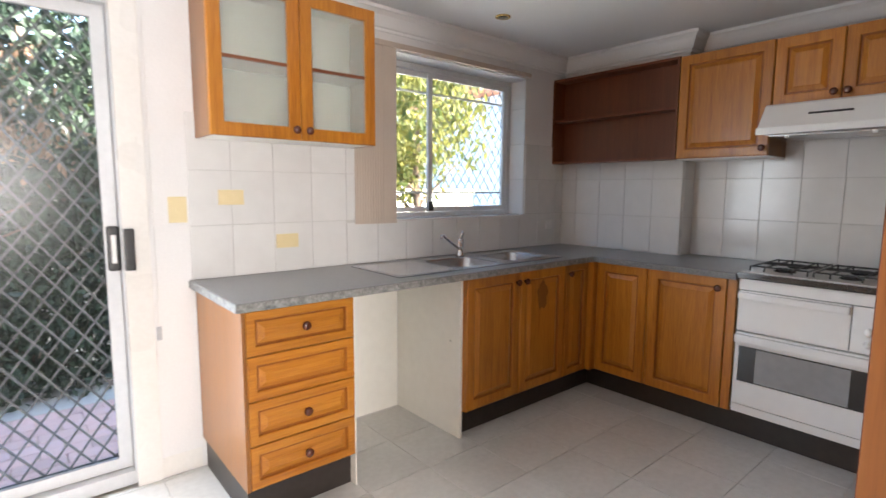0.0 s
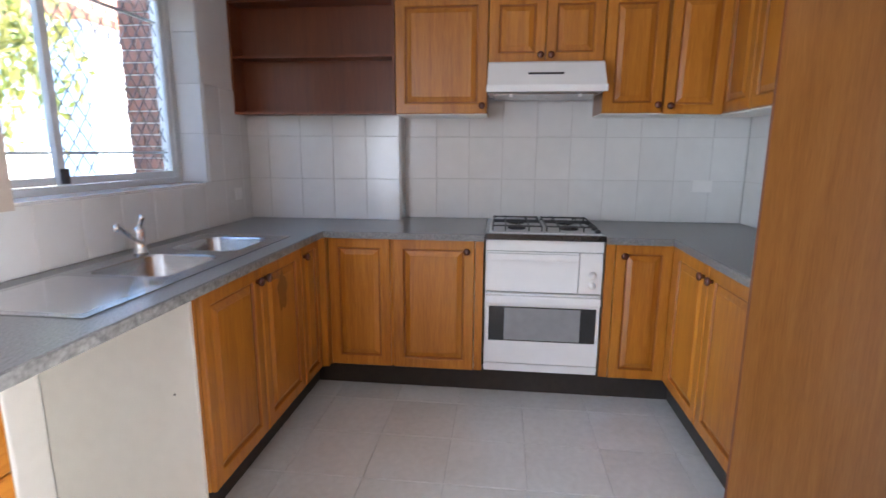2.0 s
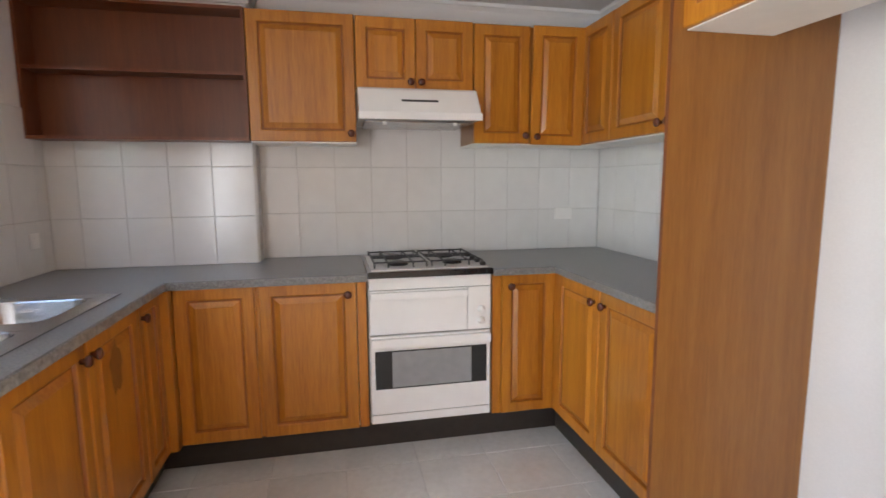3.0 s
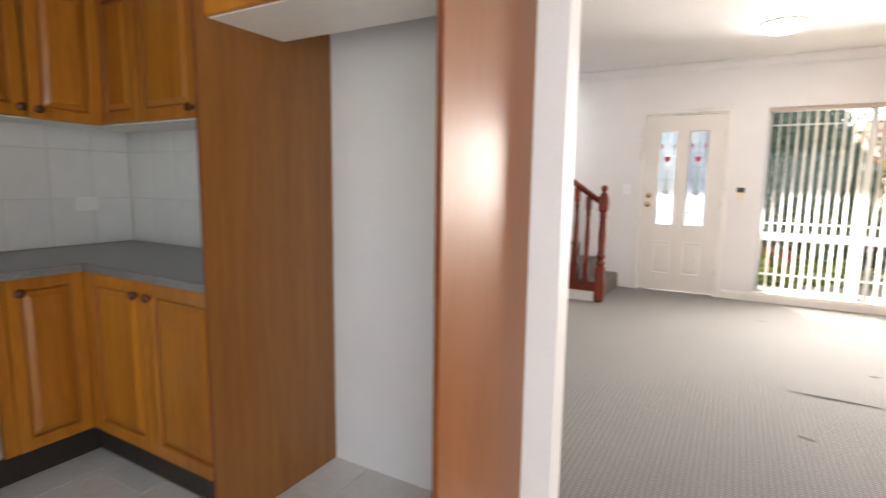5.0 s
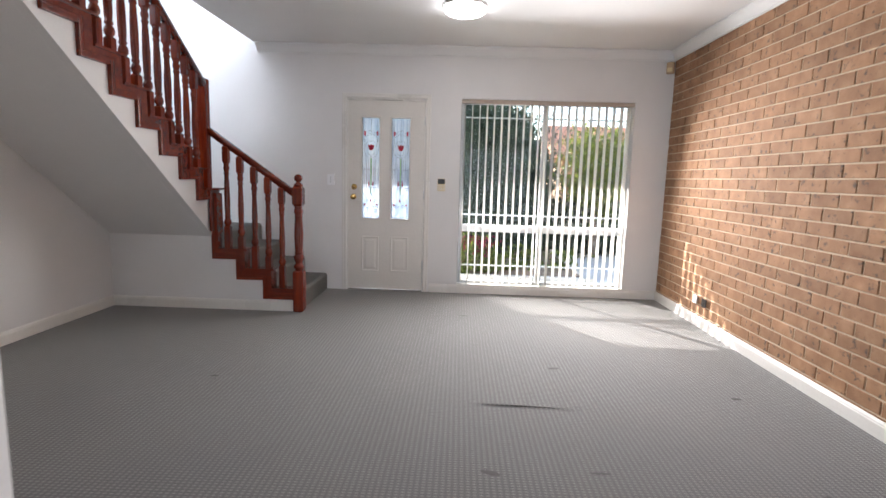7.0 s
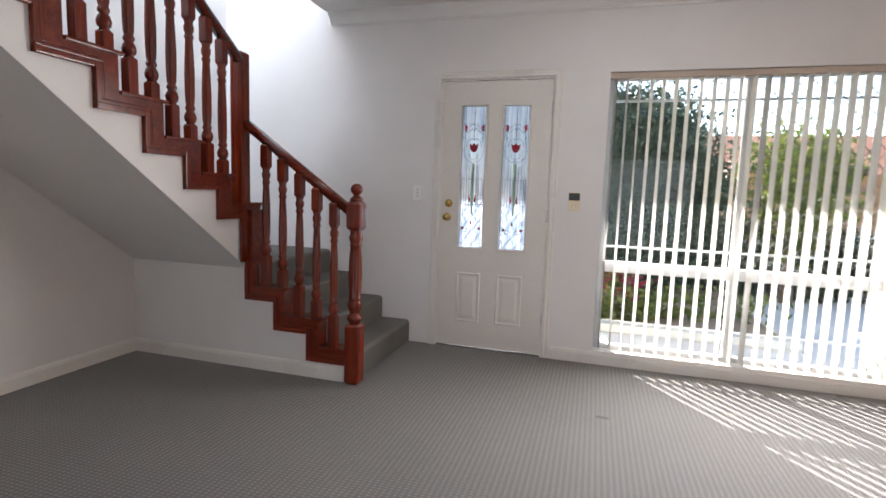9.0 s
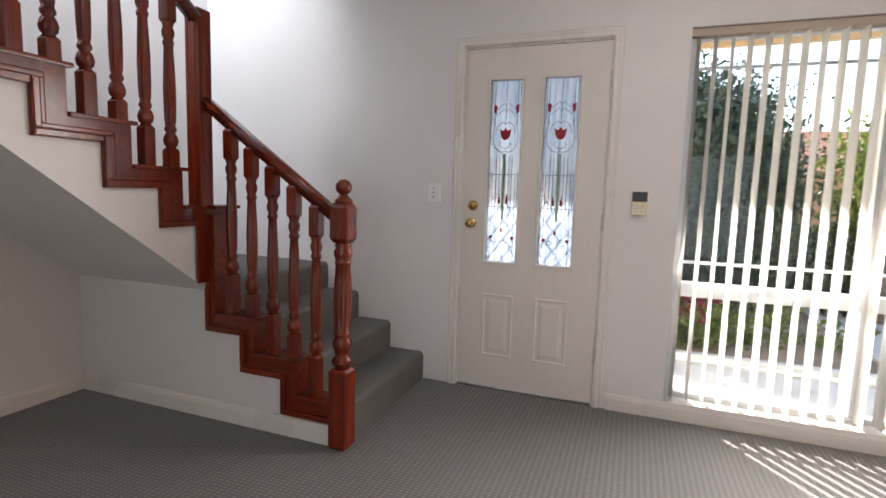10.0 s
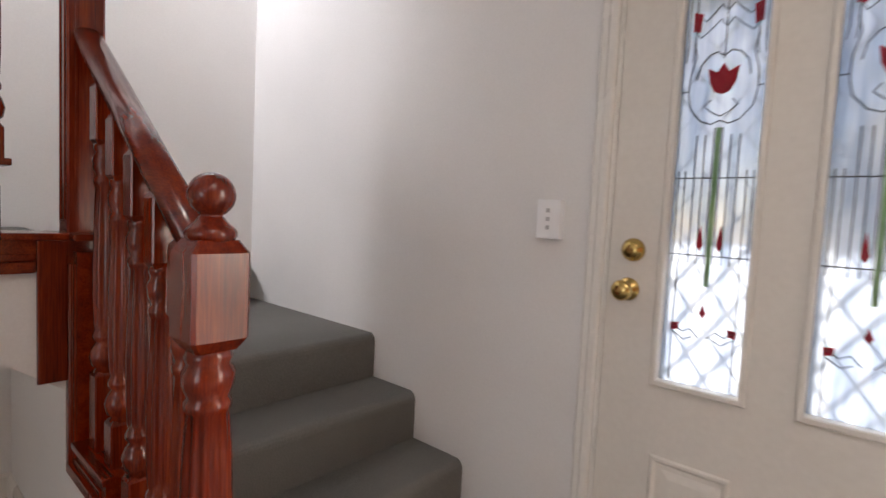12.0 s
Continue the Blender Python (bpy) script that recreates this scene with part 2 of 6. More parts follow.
def carpet_material():
    m, nt, bsdf = nodes_of("grey_loop_carpet")
    mp = coords(nt, (1, 1, 1), False)
    wide = add(nt, "ShaderNodeTexNoise", Scale=1.3, Detail=4.0)
    fine = add(nt, "ShaderNodeTexNoise", Scale=320.0, Detail=2.0)
    for n in (wide, fine):
        nt.links.new(mp.outputs[0], n.inputs["Vector"])
    waves = []
    for axis in "XY":
        w = nt.nodes.new("ShaderNodeTexWave")
        w.bands_direction = axis
        w.inputs["Scale"].default_value = 12.0 if axis == "X" else 17.0
        w.inputs["Distortion"].default_value = 0.25
        nt.links.new(mp.outputs[0], w.inputs["Vector"])
        waves.append(w.outputs["Fac"])
    mul = nt.nodes.new("ShaderNodeMath")
    mul.operation = "MULTIPLY"
    nt.links.new(waves[0], mul.inputs[0])
    nt.links.new(waves[1], mul.inputs[1])
    tot = nt.nodes.new("ShaderNodeMath")
    tot.operation = "MULTIPLY_ADD"
    tot.inputs[1].default_value = 0.35
    nt.links.new(fine.outputs[0], tot.inputs[0])
    nt.links.new(mul.outputs[0], tot.inputs[2])
    col = ramp(nt, tot.outputs[0], [(0.1, (0.078, 0.076, 0.073)), (0.85, (0.150, 0.147, 0.142))])
    tint = ramp(nt, wide.outputs[0], [(0.3, (0.85, 0.85, 0.86)), (0.7, (1, 1, 0.98))])
    mx = nt.nodes.new("ShaderNodeMix")
    mx.data_type, mx.blend_type = "RGBA", "MULTIPLY"
    mx.inputs[0].default_value = 1.0
    nt.links.new(col, mx.inputs[6])
    nt.links.new(tint, mx.inputs[7])
    nt.links.new(mx.outputs[2], bsdf.inputs["Base Color"])
    bsdf.inputs["Roughness"].default_value = 0.95
    bsdf.inputs["Sheen Weight"].default_value = 0.35
    bump(nt, bsdf, tot.outputs[0], 0.45, 0.004)
    return m


carpet_mat = carpet_material()
stair_carpet = surface("grey_stair_carpet", (0.105, 0.103, 0.094), (0.175, 0.172, 0.16), 0.95, 260, 0.6, 0.004)


def granite_material():
    m, nt, bsdf = nodes_of("grey_speckled_laminate")
    mp = coords(nt, (1, 1, 1), False)
    vor = add(nt, "ShaderNodeTexVoronoi", Scale=260.0)
    no = add(nt, "ShaderNodeTexNoise", Scale=150.0, Detail=5.0)
    for n in (vor, no):
        nt.links.new(mp.outputs[0], n.inputs["Vector"])
    col = ramp(nt, no.outputs[0], [(0.34, (0.12, 0.12, 0.122)), (0.47, (0.172, 0.172, 0.17)), (0.56, (0.20, 0.198, 0.193)), (0.70, (0.26, 0.256, 0.248))])
    mx = nt.nodes.new("ShaderNodeMix")
    mx.data_type, mx.blend_type = "RGBA", "OVERLAY"
    mx.inputs[0].default_value = 0.14
    nt.links.new(col, mx.inputs[6])
    nt.links.new(vor.outputs["Color"], mx.inputs[7])
    desat = nt.nodes.new("ShaderNodeHueSaturation")
    desat.inputs["Saturation"].default_value = 0.35
    nt.links.new(mx.outputs[2], desat.inputs["Color"])
    nt.links.new(desat.outputs[0], bsdf.inputs["Base Color"])
    bsdf.inputs["Roughness"].default_value = 0.28
    return m


granite = granite_material()


def glass_material(name, tint=(1, 1, 1), rough=0.0, see=0.9):
    """A thin pane: clear through, with a slight mirror on its face."""
    m = bpy.data.materials.new(name)
    m.use_nodes = True
    nt = m.node_tree
    nt.nodes.remove(nt.nodes["Principled BSDF"])
    out = nt.nodes["Material Output"]
    t = nt.nodes.new("ShaderNodeBsdfTransparent")
    t.inputs[0].default_value = (*tint, 1)
    g = nt.nodes.new("ShaderNodeBsdfGlossy")
    g.inputs["Roughness"].default_value = rough
    lwt = nt.nodes.new("ShaderNodeLayerWeight")
    pw = nt.nodes.new("ShaderNodeMath")
    pw.operation = "POWER"
    pw.inputs[1].default_value = 4.0
    nt.links.new(lwt.outputs["Facing"], pw.inputs[0])
    fr = nt.nodes.new("ShaderNodeMath")
    fr.operation = "MULTIPLY_ADD"
    fr.inputs[1].default_value, fr.inputs[2].default_value = 0.8, 0.015
    nt.links.new(pw.outputs[0], fr.inputs[0])
    mix = nt.nodes.new("ShaderNodeMixShader")
    nt.links.new(fr.outputs[0], mix.inputs[0])
    nt.links.new(t.outputs[0], mix.inputs[1])
    nt.links.new(g.outputs[0], mix.inputs[2])
    nt.links.new(mix.outputs[0], out.inputs[0])
    return m


clear_glass = glass_material("window_glass", (0.95, 0.97, 0.96))
# Rougher sheen that softens the front window lamp's reflection in the garden door.
blurred_glass = glass_material("blurred_door_glass", (0.93, 0.95, 0.95), 0.22)


def obscure_glass(name, tint, rough, trans):
    """Ripple glass that blurs what is behind it."""
    m, nt, bsdf = nodes_of(name)
    mp = coords(nt, (60, 60, 5), False)
    no = add(nt, "ShaderNodeTexNoise", Scale=1.5, Detail=2.0)
    nt.links.new(mp.outputs[0], no.inputs["Vector"])
    bsdf.inputs["Base Color"].default_value = (*tint, 1)
    bsdf.inputs["Roughness"].default_value = rough
    bsdf.inputs["Transmission Weight"].default_value = trans
    bsdf.inputs["IOR"].default_value = 1.2
    bump(nt, bsdf, no.outputs[0], 0.15, 0.001)
    return m


def lead_glass(name):
    """Figured glass: part clear, part milky, with a sheen."""
    m = bpy.data.materials.new(name)
    m.use_nodes = True
    nt = m.node_tree
    nt.nodes.remove(nt.nodes["Principled BSDF"])
    tc, mp = nt.nodes.new("ShaderNodeTexCoord"), nt.nodes.new("ShaderNodeMapping")
    mp.inputs["Scale"].default_value = (30, 30, 3)
    nt.links.new(tc.outputs["Object"], mp.inputs["Vector"])
    no = add(nt, "ShaderNodeTexNoise", Scale=1.6, Detail=2.0)
    nt.links.new(mp.outputs[0], no.inputs["Vector"])
    col = ramp(nt, no.outputs[0], [(0.3, (0.33, 0.39, 0.48)), (0.7, (0.56, 0.61, 0.67))])
    t, d, g = nt.nodes.new("ShaderNodeBsdfTransparent"), nt.nodes.new("ShaderNodeBsdfTranslucent"), nt.nodes.new("ShaderNodeBsdfGlossy")
    g.inputs["Roughness"].default_value = 0.1
    nt.links.new(col, t.inputs[0])
    nt.links.new(col, d.inputs[0])
    a, b = nt.nodes.new("ShaderNodeMixShader"), nt.nodes.new("ShaderNodeMixShader")
    a.inputs[0].default_value, b.inputs[0].default_value = 0.62, 0.06
    nt.links.new(t.outputs[0], a.inputs[1])
    nt.links.new(d.outputs[0], a.inputs[2])
    nt.links.new(a.outputs[0], b.inputs[1])
    nt.links.new(g.outputs[0], b.inputs[2])
    nt.links.new(b.outputs[0], nt.nodes["Material Output"].inputs[0])
    return m


ripple_glass = lead_glass("ripple_glass")
reed_glass = obscure_glass("frosted_cabinet_glass", (0.86, 0.90, 0.84), 0.07, 0.75)
oven_glass = surface("oven_window_glass", (0.25, 0.25, 0.255), (0.31, 0.31, 0.315), 0.2, 20, 0.0, coat=0.3)


def slat_material():
    m = bpy.data.materials.new("blind_fabric")
    m.use_nodes = True
    nt = m.node_tree
    nt.nodes.remove(nt.nodes["Principled BSDF"])
    d, t, mix = nt.nodes.new("ShaderNodeBsdfDiffuse"), nt.nodes.new("ShaderNodeBsdfTranslucent"), nt.nodes.new("ShaderNodeMixShader")
    tc, no = nt.nodes.new("ShaderNodeTexCoord"), add(nt, "ShaderNodeTexNoise", Scale=90.0, Detail=3.0)
    nt.links.new(tc.outputs["Object"], no.inputs["Vector"])
    col = ramp(nt, no.outputs[0], [(0.35, (0.70, 0.69, 0.66)), (0.65, (0.78, 0.77, 0.74))])
    nt.links.new(col, d.inputs[0])
    nt.links.new(col, t.inputs[0])
    mix.inputs[0].default_value = 0.28
    nt.links.new(d.outputs[0], mix.inputs[1])
    nt.links.new(t.outputs[0], mix.inputs[2])
    nt.links.new(mix.outputs[0], nt.nodes["Material Output"].inputs[0])
    return m


slat_mat = slat_material()


def leaf_material(name, dark, light, through_light):
    m = bpy.data.materials.new(name)
    m.use_nodes = True
    nt = m.node_tree
    bsdf = nt.nodes["Principled BSDF"]
    geo = nt.nodes.new("ShaderNodeNewGeometry")
    col = ramp(nt, geo.outputs["Random Per Island"], [(0.0, dark), (1.0, light)])
    nt.links.new(col, bsdf.inputs["Base Color"])
    bsdf.inputs["Roughness"].default_value = 0.5
    t, mix = nt.nodes.new("ShaderNodeBsdfTranslucent"), nt.nodes.new("ShaderNodeMixShader")
    nt.links.new(col, t.inputs[0])
    mix.inputs[0].default_value = through_light
    nt.links.new(bsdf.outputs[0], mix.inputs[1])
    nt.links.new(t.outputs[0], mix.inputs[2])
    nt.links.new(mix.outputs[0], nt.nodes["Material Output"].inputs[0])
    return m


leaf_dark = leaf_material("hedge_leaf", (0.014, 0.03, 0.018), (0.042, 0.072, 0.038), 0.12)
leaf_bright = leaf_material("garden_leaf", (0.06, 0.10, 0.018), (0.19, 0.22, 0.04), 0.4)
leaf_yellow = leaf_material("tree_leaf", (0.07, 0.10, 0.025), (0.26, 0.24, 0.06), 0.45)
# Pale rusty leaf colour that holds sunlit highlights and sky gaps.
leaf_fleck = leaf_material("fleck_leaf", (0.16, 0.09, 0.05), (0.40, 0.26, 0.17), 0.4)
petal = leaf_material("red_flower", (0.18, 0.006, 0.03), (0.30, 0.014, 0.06), 0.25)


def lamp_material(name, colour, strength):
    m, nt, bsdf = nodes_of(name)
    bsdf.inputs["Base Color"].default_value = (0.8, 0.8, 0.8, 1)
    bsdf.inputs["Emission Color"].default_value = (*colour, 1)
    bsdf.inputs["Emission Strength"].default_value = strength
    return m


glow = lamp_material("lit_opal_diffuser", (1.0, 0.98, 0.95), 3.5)

# ---- mesh helpers ----


def mesh_of(name, bm, material, smooth=False):
    bmesh.ops.recalc_face_normals(bm, faces=bm.faces)
    me = bpy.data.meshes.new(name)
    bm.to_mesh(me)
    bm.free()
    for mat in material if isinstance(material, (list, tuple)) else [material]:
        me.materials.append(mat)
    if smooth:
        for p in me.polygons:
            p.use_smooth = True
    return me


def part(name, bm, material, parent=None, label="", smooth=False, at=None):
    """Links a bmesh as one mesh object, under a thing or a part."""
    ob = new(name, mesh_of(name, bm, material, smooth))
    if parent is not None:
        ob.parent = parent
    if at is not None:
        ob.matrix_basis = at
    if label:
        tagged(ob, label)
    return ob


def thing(name, label, category, at=None, group="", kind=""):
    e = new(name)
    e.empty_display_size = 0.1
    if at is not None:
        e.matrix_basis = at
    return tagged(e, label, category, group, kind)


def box(x0, x1, y0, y1, z0, z1, bevel=0.0, bm=None, segments=2):
    bm = bm or bmesh.new()
    r = bmesh.ops.create_cube(bm, size=1.0)
    for v in r["verts"]:
        v.co = Vector(((x0 + x1) / 2 + v.co.x * (x1 - x0), (y0 + y1) / 2 + v.co.y * (y1 - y0), (z0 + z1) / 2 + v.co.z * (z1 - z0)))
    if bevel:
        edges = list({e for v in r["verts"] for e in v.link_edges})
        bmesh.ops.bevel(bm, geom=edges, offset=bevel, segments=segments, affect="EDGES", profile=0.7)
    return bm


def slab(axis, near, far, us, vs, holes, bm=None):
    """A plate of even thickness, cut into cells, with holes (u0, u1, v0, v1) through it. axis: the axis across its thickness."""
    bm = bm or bmesh.new()
    us = sorted({*us, *(h[0] for h in holes), *(h[1] for h in holes)})
    vs = sorted({*vs, *(h[2] for h in holes), *(h[3] for h in holes)})

    def solid(i, j):
        if not (0 <= i < len(us) - 1 and 0 <= j < len(vs) - 1):
            return False
        u, v = (us[i] + us[i + 1]) / 2, (vs[j] + vs[j + 1]) / 2
        return not any(h[0] < u < h[1] and h[2] < v < h[3] for h in holes)

    made = {}

    def vert(i, j, d):
        if (i, j, d) not in made:
            a, b, c = us[i], vs[j], (near, far)[d]
            made[i, j, d] = bm.verts.new({"x": (c, a, b), "y": (a, c, b), "z": (a, b, c)}[axis])
        return made[i, j, d]

    for i in range(len(us) - 1):
        for j in range(len(vs) - 1):
            if not solid(i, j):
                continue
            for d in (0, 1):
                bm.faces.new([vert(i, j, d), vert(i + 1, j, d), vert(i + 1, j + 1, d), vert(i, j + 1, d)])
            for di, dj, p, q in ((-1, 0, (i, j), (i, j + 1)), (1, 0, (i + 1, j), (i + 1, j + 1)), (0, -1, (i, j), (i + 1, j)), (0, 1, (i, j + 1), (i + 1, j + 1))):
                if not solid(i + di, j + dj):
                    bm.faces.new([vert(*p, 0), vert(*q, 0), vert(*q, 1), vert(*p, 1)])
    return bm


def ring_frame(w, h, bar, depth, bevel=0.003):
    """An upright rectangular frame, from (0, 0) to (w, h) in x and z, with mitred corners."""
    bm = bmesh.new()
    loops = []
    b = bevel
    for inset, y in ((0, 0), (0, depth - b), (b, depth), (bar - b, depth), (bar, depth - b), (bar, 0)):
        loops.append([bm.verts.new(c) for c in ((inset, y, inset), (w - inset, y, inset), (w - inset, y, h - inset), (inset, y, h - inset))])
    for a, c in zip(loops, loops[1:] + loops[:1]):
        for k in range(4):
            bm.faces.new([a[k], a[(k + 1) % 4], c[(k + 1) % 4], c[k]])
    return bm


def panel(w, h, t, border, field=True):
    """A framed door or drawer front, x 0..w, z 0..h, facing -y with its back at y = 0."""
    bm = bmesh.new()
    rings = [(0, 0), (0, -t + 0.004), (0.004, -t), (border - 0.004, -t), (border, -t + 0.003), (border + 0.003, -t + 0.011), (border + 0.010, -t + 0.011)]
    if field:
        rings += [(border + 0.031, -t + 0.002), (border + 0.034, -t)]
    loops = [[bm.verts.new(c) for c in ((i, y, i), (w - i, y, i), (w - i, y, h - i), (i, y, h - i))] for i, y in rings]
    for a, c in zip(loops, loops[1:]):
        for k in range(4):
            bm.faces.new([a[k], a[(k + 1) % 4], c[(k + 1) % 4], c[k]])
    bm.faces.new(loops[0])
    bm.faces.new(loops[-1])
    return bm


def turned(profile, sides=16, flutes=(), count=8, deep=0.12, bm=None):
    """A turned piece round z from (z, radius) pairs; between the flutes' heights the face is grooved."""
    bm = bm or bmesh.new()
    rings = []
    for z, r in profile:
        grooved = any(a <= z <= b for a, b in flutes)
        ring = []
        for k in range(sides):
            a = 2 * math.pi * k / sides
            rr = r * (1 - deep * (0, 0.35, 1, 0.35)[k % 4]) if grooved else r
            ring.append(bm.verts.new((rr * math.cos(a), rr * math.sin(a), z)))
        rings.append(ring)
    for a, b in zip(rings, rings[1:]):
        for k in range(sides):
            bm.faces.new([a[k], a[(k + 1) % sides], b[(k + 1) % sides], b[k]])
    bm.faces.new(rings[0])
    bm.faces.new(rings[-1])
    return bm


def square_block(z0, z1, half, taper=0.012, bm=None):
    """A square post piece with chamfered ends and edges."""
    bm = bm or bmesh.new()
    c = half * 0.12
    loops = []
    for z, h in ((z0, half * 0.72 if taper > 0.011 else half), (z0 + (taper if taper > 0.011 else 0), half), (z1 - taper, half), (z1, half * 0.72)):
        cc = c * h / half
        loops.append([bm.verts.new((x, y, z)) for x, y in ((h - cc, -h), (h, -h + cc), (h, h - cc), (h - cc, h), (-h + cc, h), (-h, h - cc), (-h, -h + cc), (-h + cc, -h))])
    for a, b in zip(loops, loops[1:]):
        for k in range(8):
            bm.faces.new([a[k], a[(k + 1) % 8], b[(k + 1) % 8], b[k]])
    bm.faces.new(loops[0])
    bm.faces.new(loops[-1])
    return bm


def sweep(profile, path, up=(0, 0, 1), closed_profile=True, bm=None):
    """Carries a profile of (side, up) pairs along a path of points, mitred at the bends."""
    bm = bm or bmesh.new()
    pts = [Vector(p) for p in path]
    up = Vector(up)
    rings = []
    for i, p in enumerate(pts):
        a = (p - pts[i - 1]).normalized() if i else None
        b = (pts[i + 1] - p).normalized() if i < len(pts) - 1 else None
        d = ((a or b) + (b or a)).normalized()
        side = d.cross(up).normalized()
        ref = (b or a).cross(up).normalized()
        stretch = 1 / max(0.3, side.dot(ref))
        upv = side.cross(d).normalized() if abs(d.z) < 0.99 else up
        rings.append([bm.verts.new(p + side * s * stretch + (up if abs((b or a).z) < 1e-6 else upv) * u) for s, u in profile])
    n = len(profile)
    for a, b in zip(rings, rings[1:]):
        for k in range(n if closed_profile else n - 1):
            bm.faces.new([a[k], a[(k + 1) % n], b[(k + 1) % n], b[k]])
    if closed_profile:
        bm.faces.new(rings[0])
        bm.faces.new(rings[-1])
    return bm


def tube(path, radius, sides=8, bm=None):
    bm = bm or bmesh.new()
    pts = [Vector(p) for p in path]
    rings = []
    for i, p in enumerate(pts):
        d = (pts[min(i + 1, len(pts) - 1)] - pts[max(i - 1, 0)]).normalized()
        s = d.orthogonal().normalized() if i == 0 else (rings_side - d * rings_side.dot(d)).normalized()
        rings_side = s
        t = d.cross(s)
        rings.append([bm.verts.new(p + radius * (s * math.cos(2 * math.pi * k / sides) + t * math.sin(2 * math.pi * k / sides))) for k in range(sides)])
    for a, b in zip(rings, rings[1:]):
        for k in range(sides):
            bm.faces.new([a[k], a[(k + 1) % sides], b[(k + 1) % sides], b[k]])
    bm.faces.new(rings[0])
    bm.faces.new(rings[-1])
    return bm


def prism(outline, y0, y1, bm=None):
    """An outline of (x, z) pairs carried from y0 to y1."""
    bm = bm or bmesh.new()
    a = [bm.verts.new((x, y0, z)) for x, z in outline]
    b = [bm.verts.new((x, y1, z)) for x, z in outline]
    for k in range(len(a)):
        bm.faces.new([a[k], a[(k + 1) % len(a)], b[(k + 1) % len(a)], b[k]])
    bm.faces.new(a)
    bm.faces.new(b)
    return bm


def structure(name, bm, material, label, category="structure", parent=None):
    return tagged(part(name, bm, material, parent), label, category, kind="structure")


# ---- the large structure ----
NY, SY, WX, EX, KX = 3.37, -4.45, -0.76, 4.60, 4.685
LIV_TOP, KIT_TOP, UP_TOP = 2.60, 2.31, 5.3
SD0, SD1 = -0.55, 1.60
structure("wall_south", slab("y", SY, SY - 0.25, (-1.02, 4.85), (-0.1, UP_TOP), [(1.772, 2.657, -0.02, 2.085), (-0.39, 1.42, 0.09, 2.085)]), paint, "white painted plaster wall with front door and window", "wall")
structure("wall_north", slab("y", NY, NY + 0.25, (-1.02, 4.935), (-0.1, 2.9), [(SD0, SD1, -0.02, 2.12), (2.66, 4.075, 1.135, 2.105)]), paint, "white painted kitchen wall with a window opening", "wall")
structure("wall_east", box(EX, 4.85, SY, 0.218, -0.1, UP_TOP), paint, "white painted plaster wall beside the stairs", "wall")
structure("wall_kitchen_east", box(KX, 4.935, 0.22, NY, -0.1, 2.9), paint, "white painted wall behind the cooker", "wall")
structure("wall_nib", box(4.527, KX - 0.002, 2.417, NY - 0.002, 0.0, KIT_TOP + 0.1), paint, "white painted duct casing beside the kitchen window", "wall")
bm = box(2.30, KX - 0.002, 0.22, 0.382, 0, 2.9)
box(2.133, 2.2995, 0.333, 0.447, 0, 2.9, 0.002, bm)
structure("wall_between", bm, paint, "white painted wall end between kitchen and living room", "wall")
wall_west = structure("wall_west", box(-1.02, WX - 0.005, SY + 0.001, NY - 0.001, 0.0, 2.9), mortar, "light brown face brick wall with pale mortar", "brick wall")
structure("floor", box(-1.02, 4.935, SY - 0.2, NY + 0.2, -0.25, -0.012), concrete, "concrete floor slab under carpet and tiles", "floor")
carpet = structure("floor_carpet", slab("z", -0.011, 0.0, (WX + 0.001, 1.5, EX - 0.001), (SY + 0.001, -2.0, 0.30), []), carpet_mat, "grey waffle-textured loop carpet, dented and slightly rucked", "carpet")
tile_bed = structure("floor_tiled", box(WX + 0.001, KX - 0.001, 0.305, NY - 0.001, -0.011, -0.003), grout, "pale square ceramic floor tiles with thin joints", "tiled floor")
structure("trim", box(WX + 0.01, 2.13, 0.29, 0.318, -0.002, 0.006, 0.002), alu, "thin metal strip where carpet meets tiles", "trim")

structure("ceiling_kitchen", box(WX, KX, 0.30, NY, KIT_TOP, KIT_TOP + 0.2), ceiling_paint, "white plasterboard kitchen ceiling", "ceiling")
structure("ceiling_living", slab("z", LIV_TOP, LIV_TOP + 0.25, (WX, 4.6), (SY, 0.29), [(3.6, 4.6, SY, -0.72)]), ceiling_paint, "white plasterboard ceiling ending at the stairwell", "ceiling")
structure("wall_upper", box(1.2, 1.4, SY, 0.218, LIV_TOP + 0.25, UP_TOP), paint, "white painted wall of the stairwell", "wall")
structure("wall_stair_end", slab("y", 0.222, 0.38, (1.2, 4.85), (2.9, UP_TOP), [(1.7, 4.5, 3.35, 4.95)]), paint, "white painted wall at the stair head", "wall")
structure("ceiling_stairwell", box(1.2, 4.85, SY - 0.25, 0.38, UP_TOP, UP_TOP + 0.1), ceiling_paint, "white ceiling high above the stairs", "ceiling")



def mound(x, y, length, width, height, turn, label, material):
    """A long low swelling or thin mark on the carpet."""
    bm = bmesh.new()
    loops = []
    for k in range(13):
        u = -1 + k / 6
        w = width * math.sqrt(max(0.02, 1 - u * u))
        loops.append([bm.verts.new((u * length / 2, v * w / 2, max(0.0005, height * (1 - v * v) * (1 - u * u)))) for v in (-1, -0.5, 0, 0.5, 1)])
    for a, b in zip(loops, loops[1:]):
        for k in range(4):
            bm.faces.new([a[k], a[k + 1], b[k + 1], b[k]])
    ob = part("carpet_mark", bm, material, carpet, label, True)
    ob.matrix_basis = pose(x, y, 0.0, 0, 0, turn)


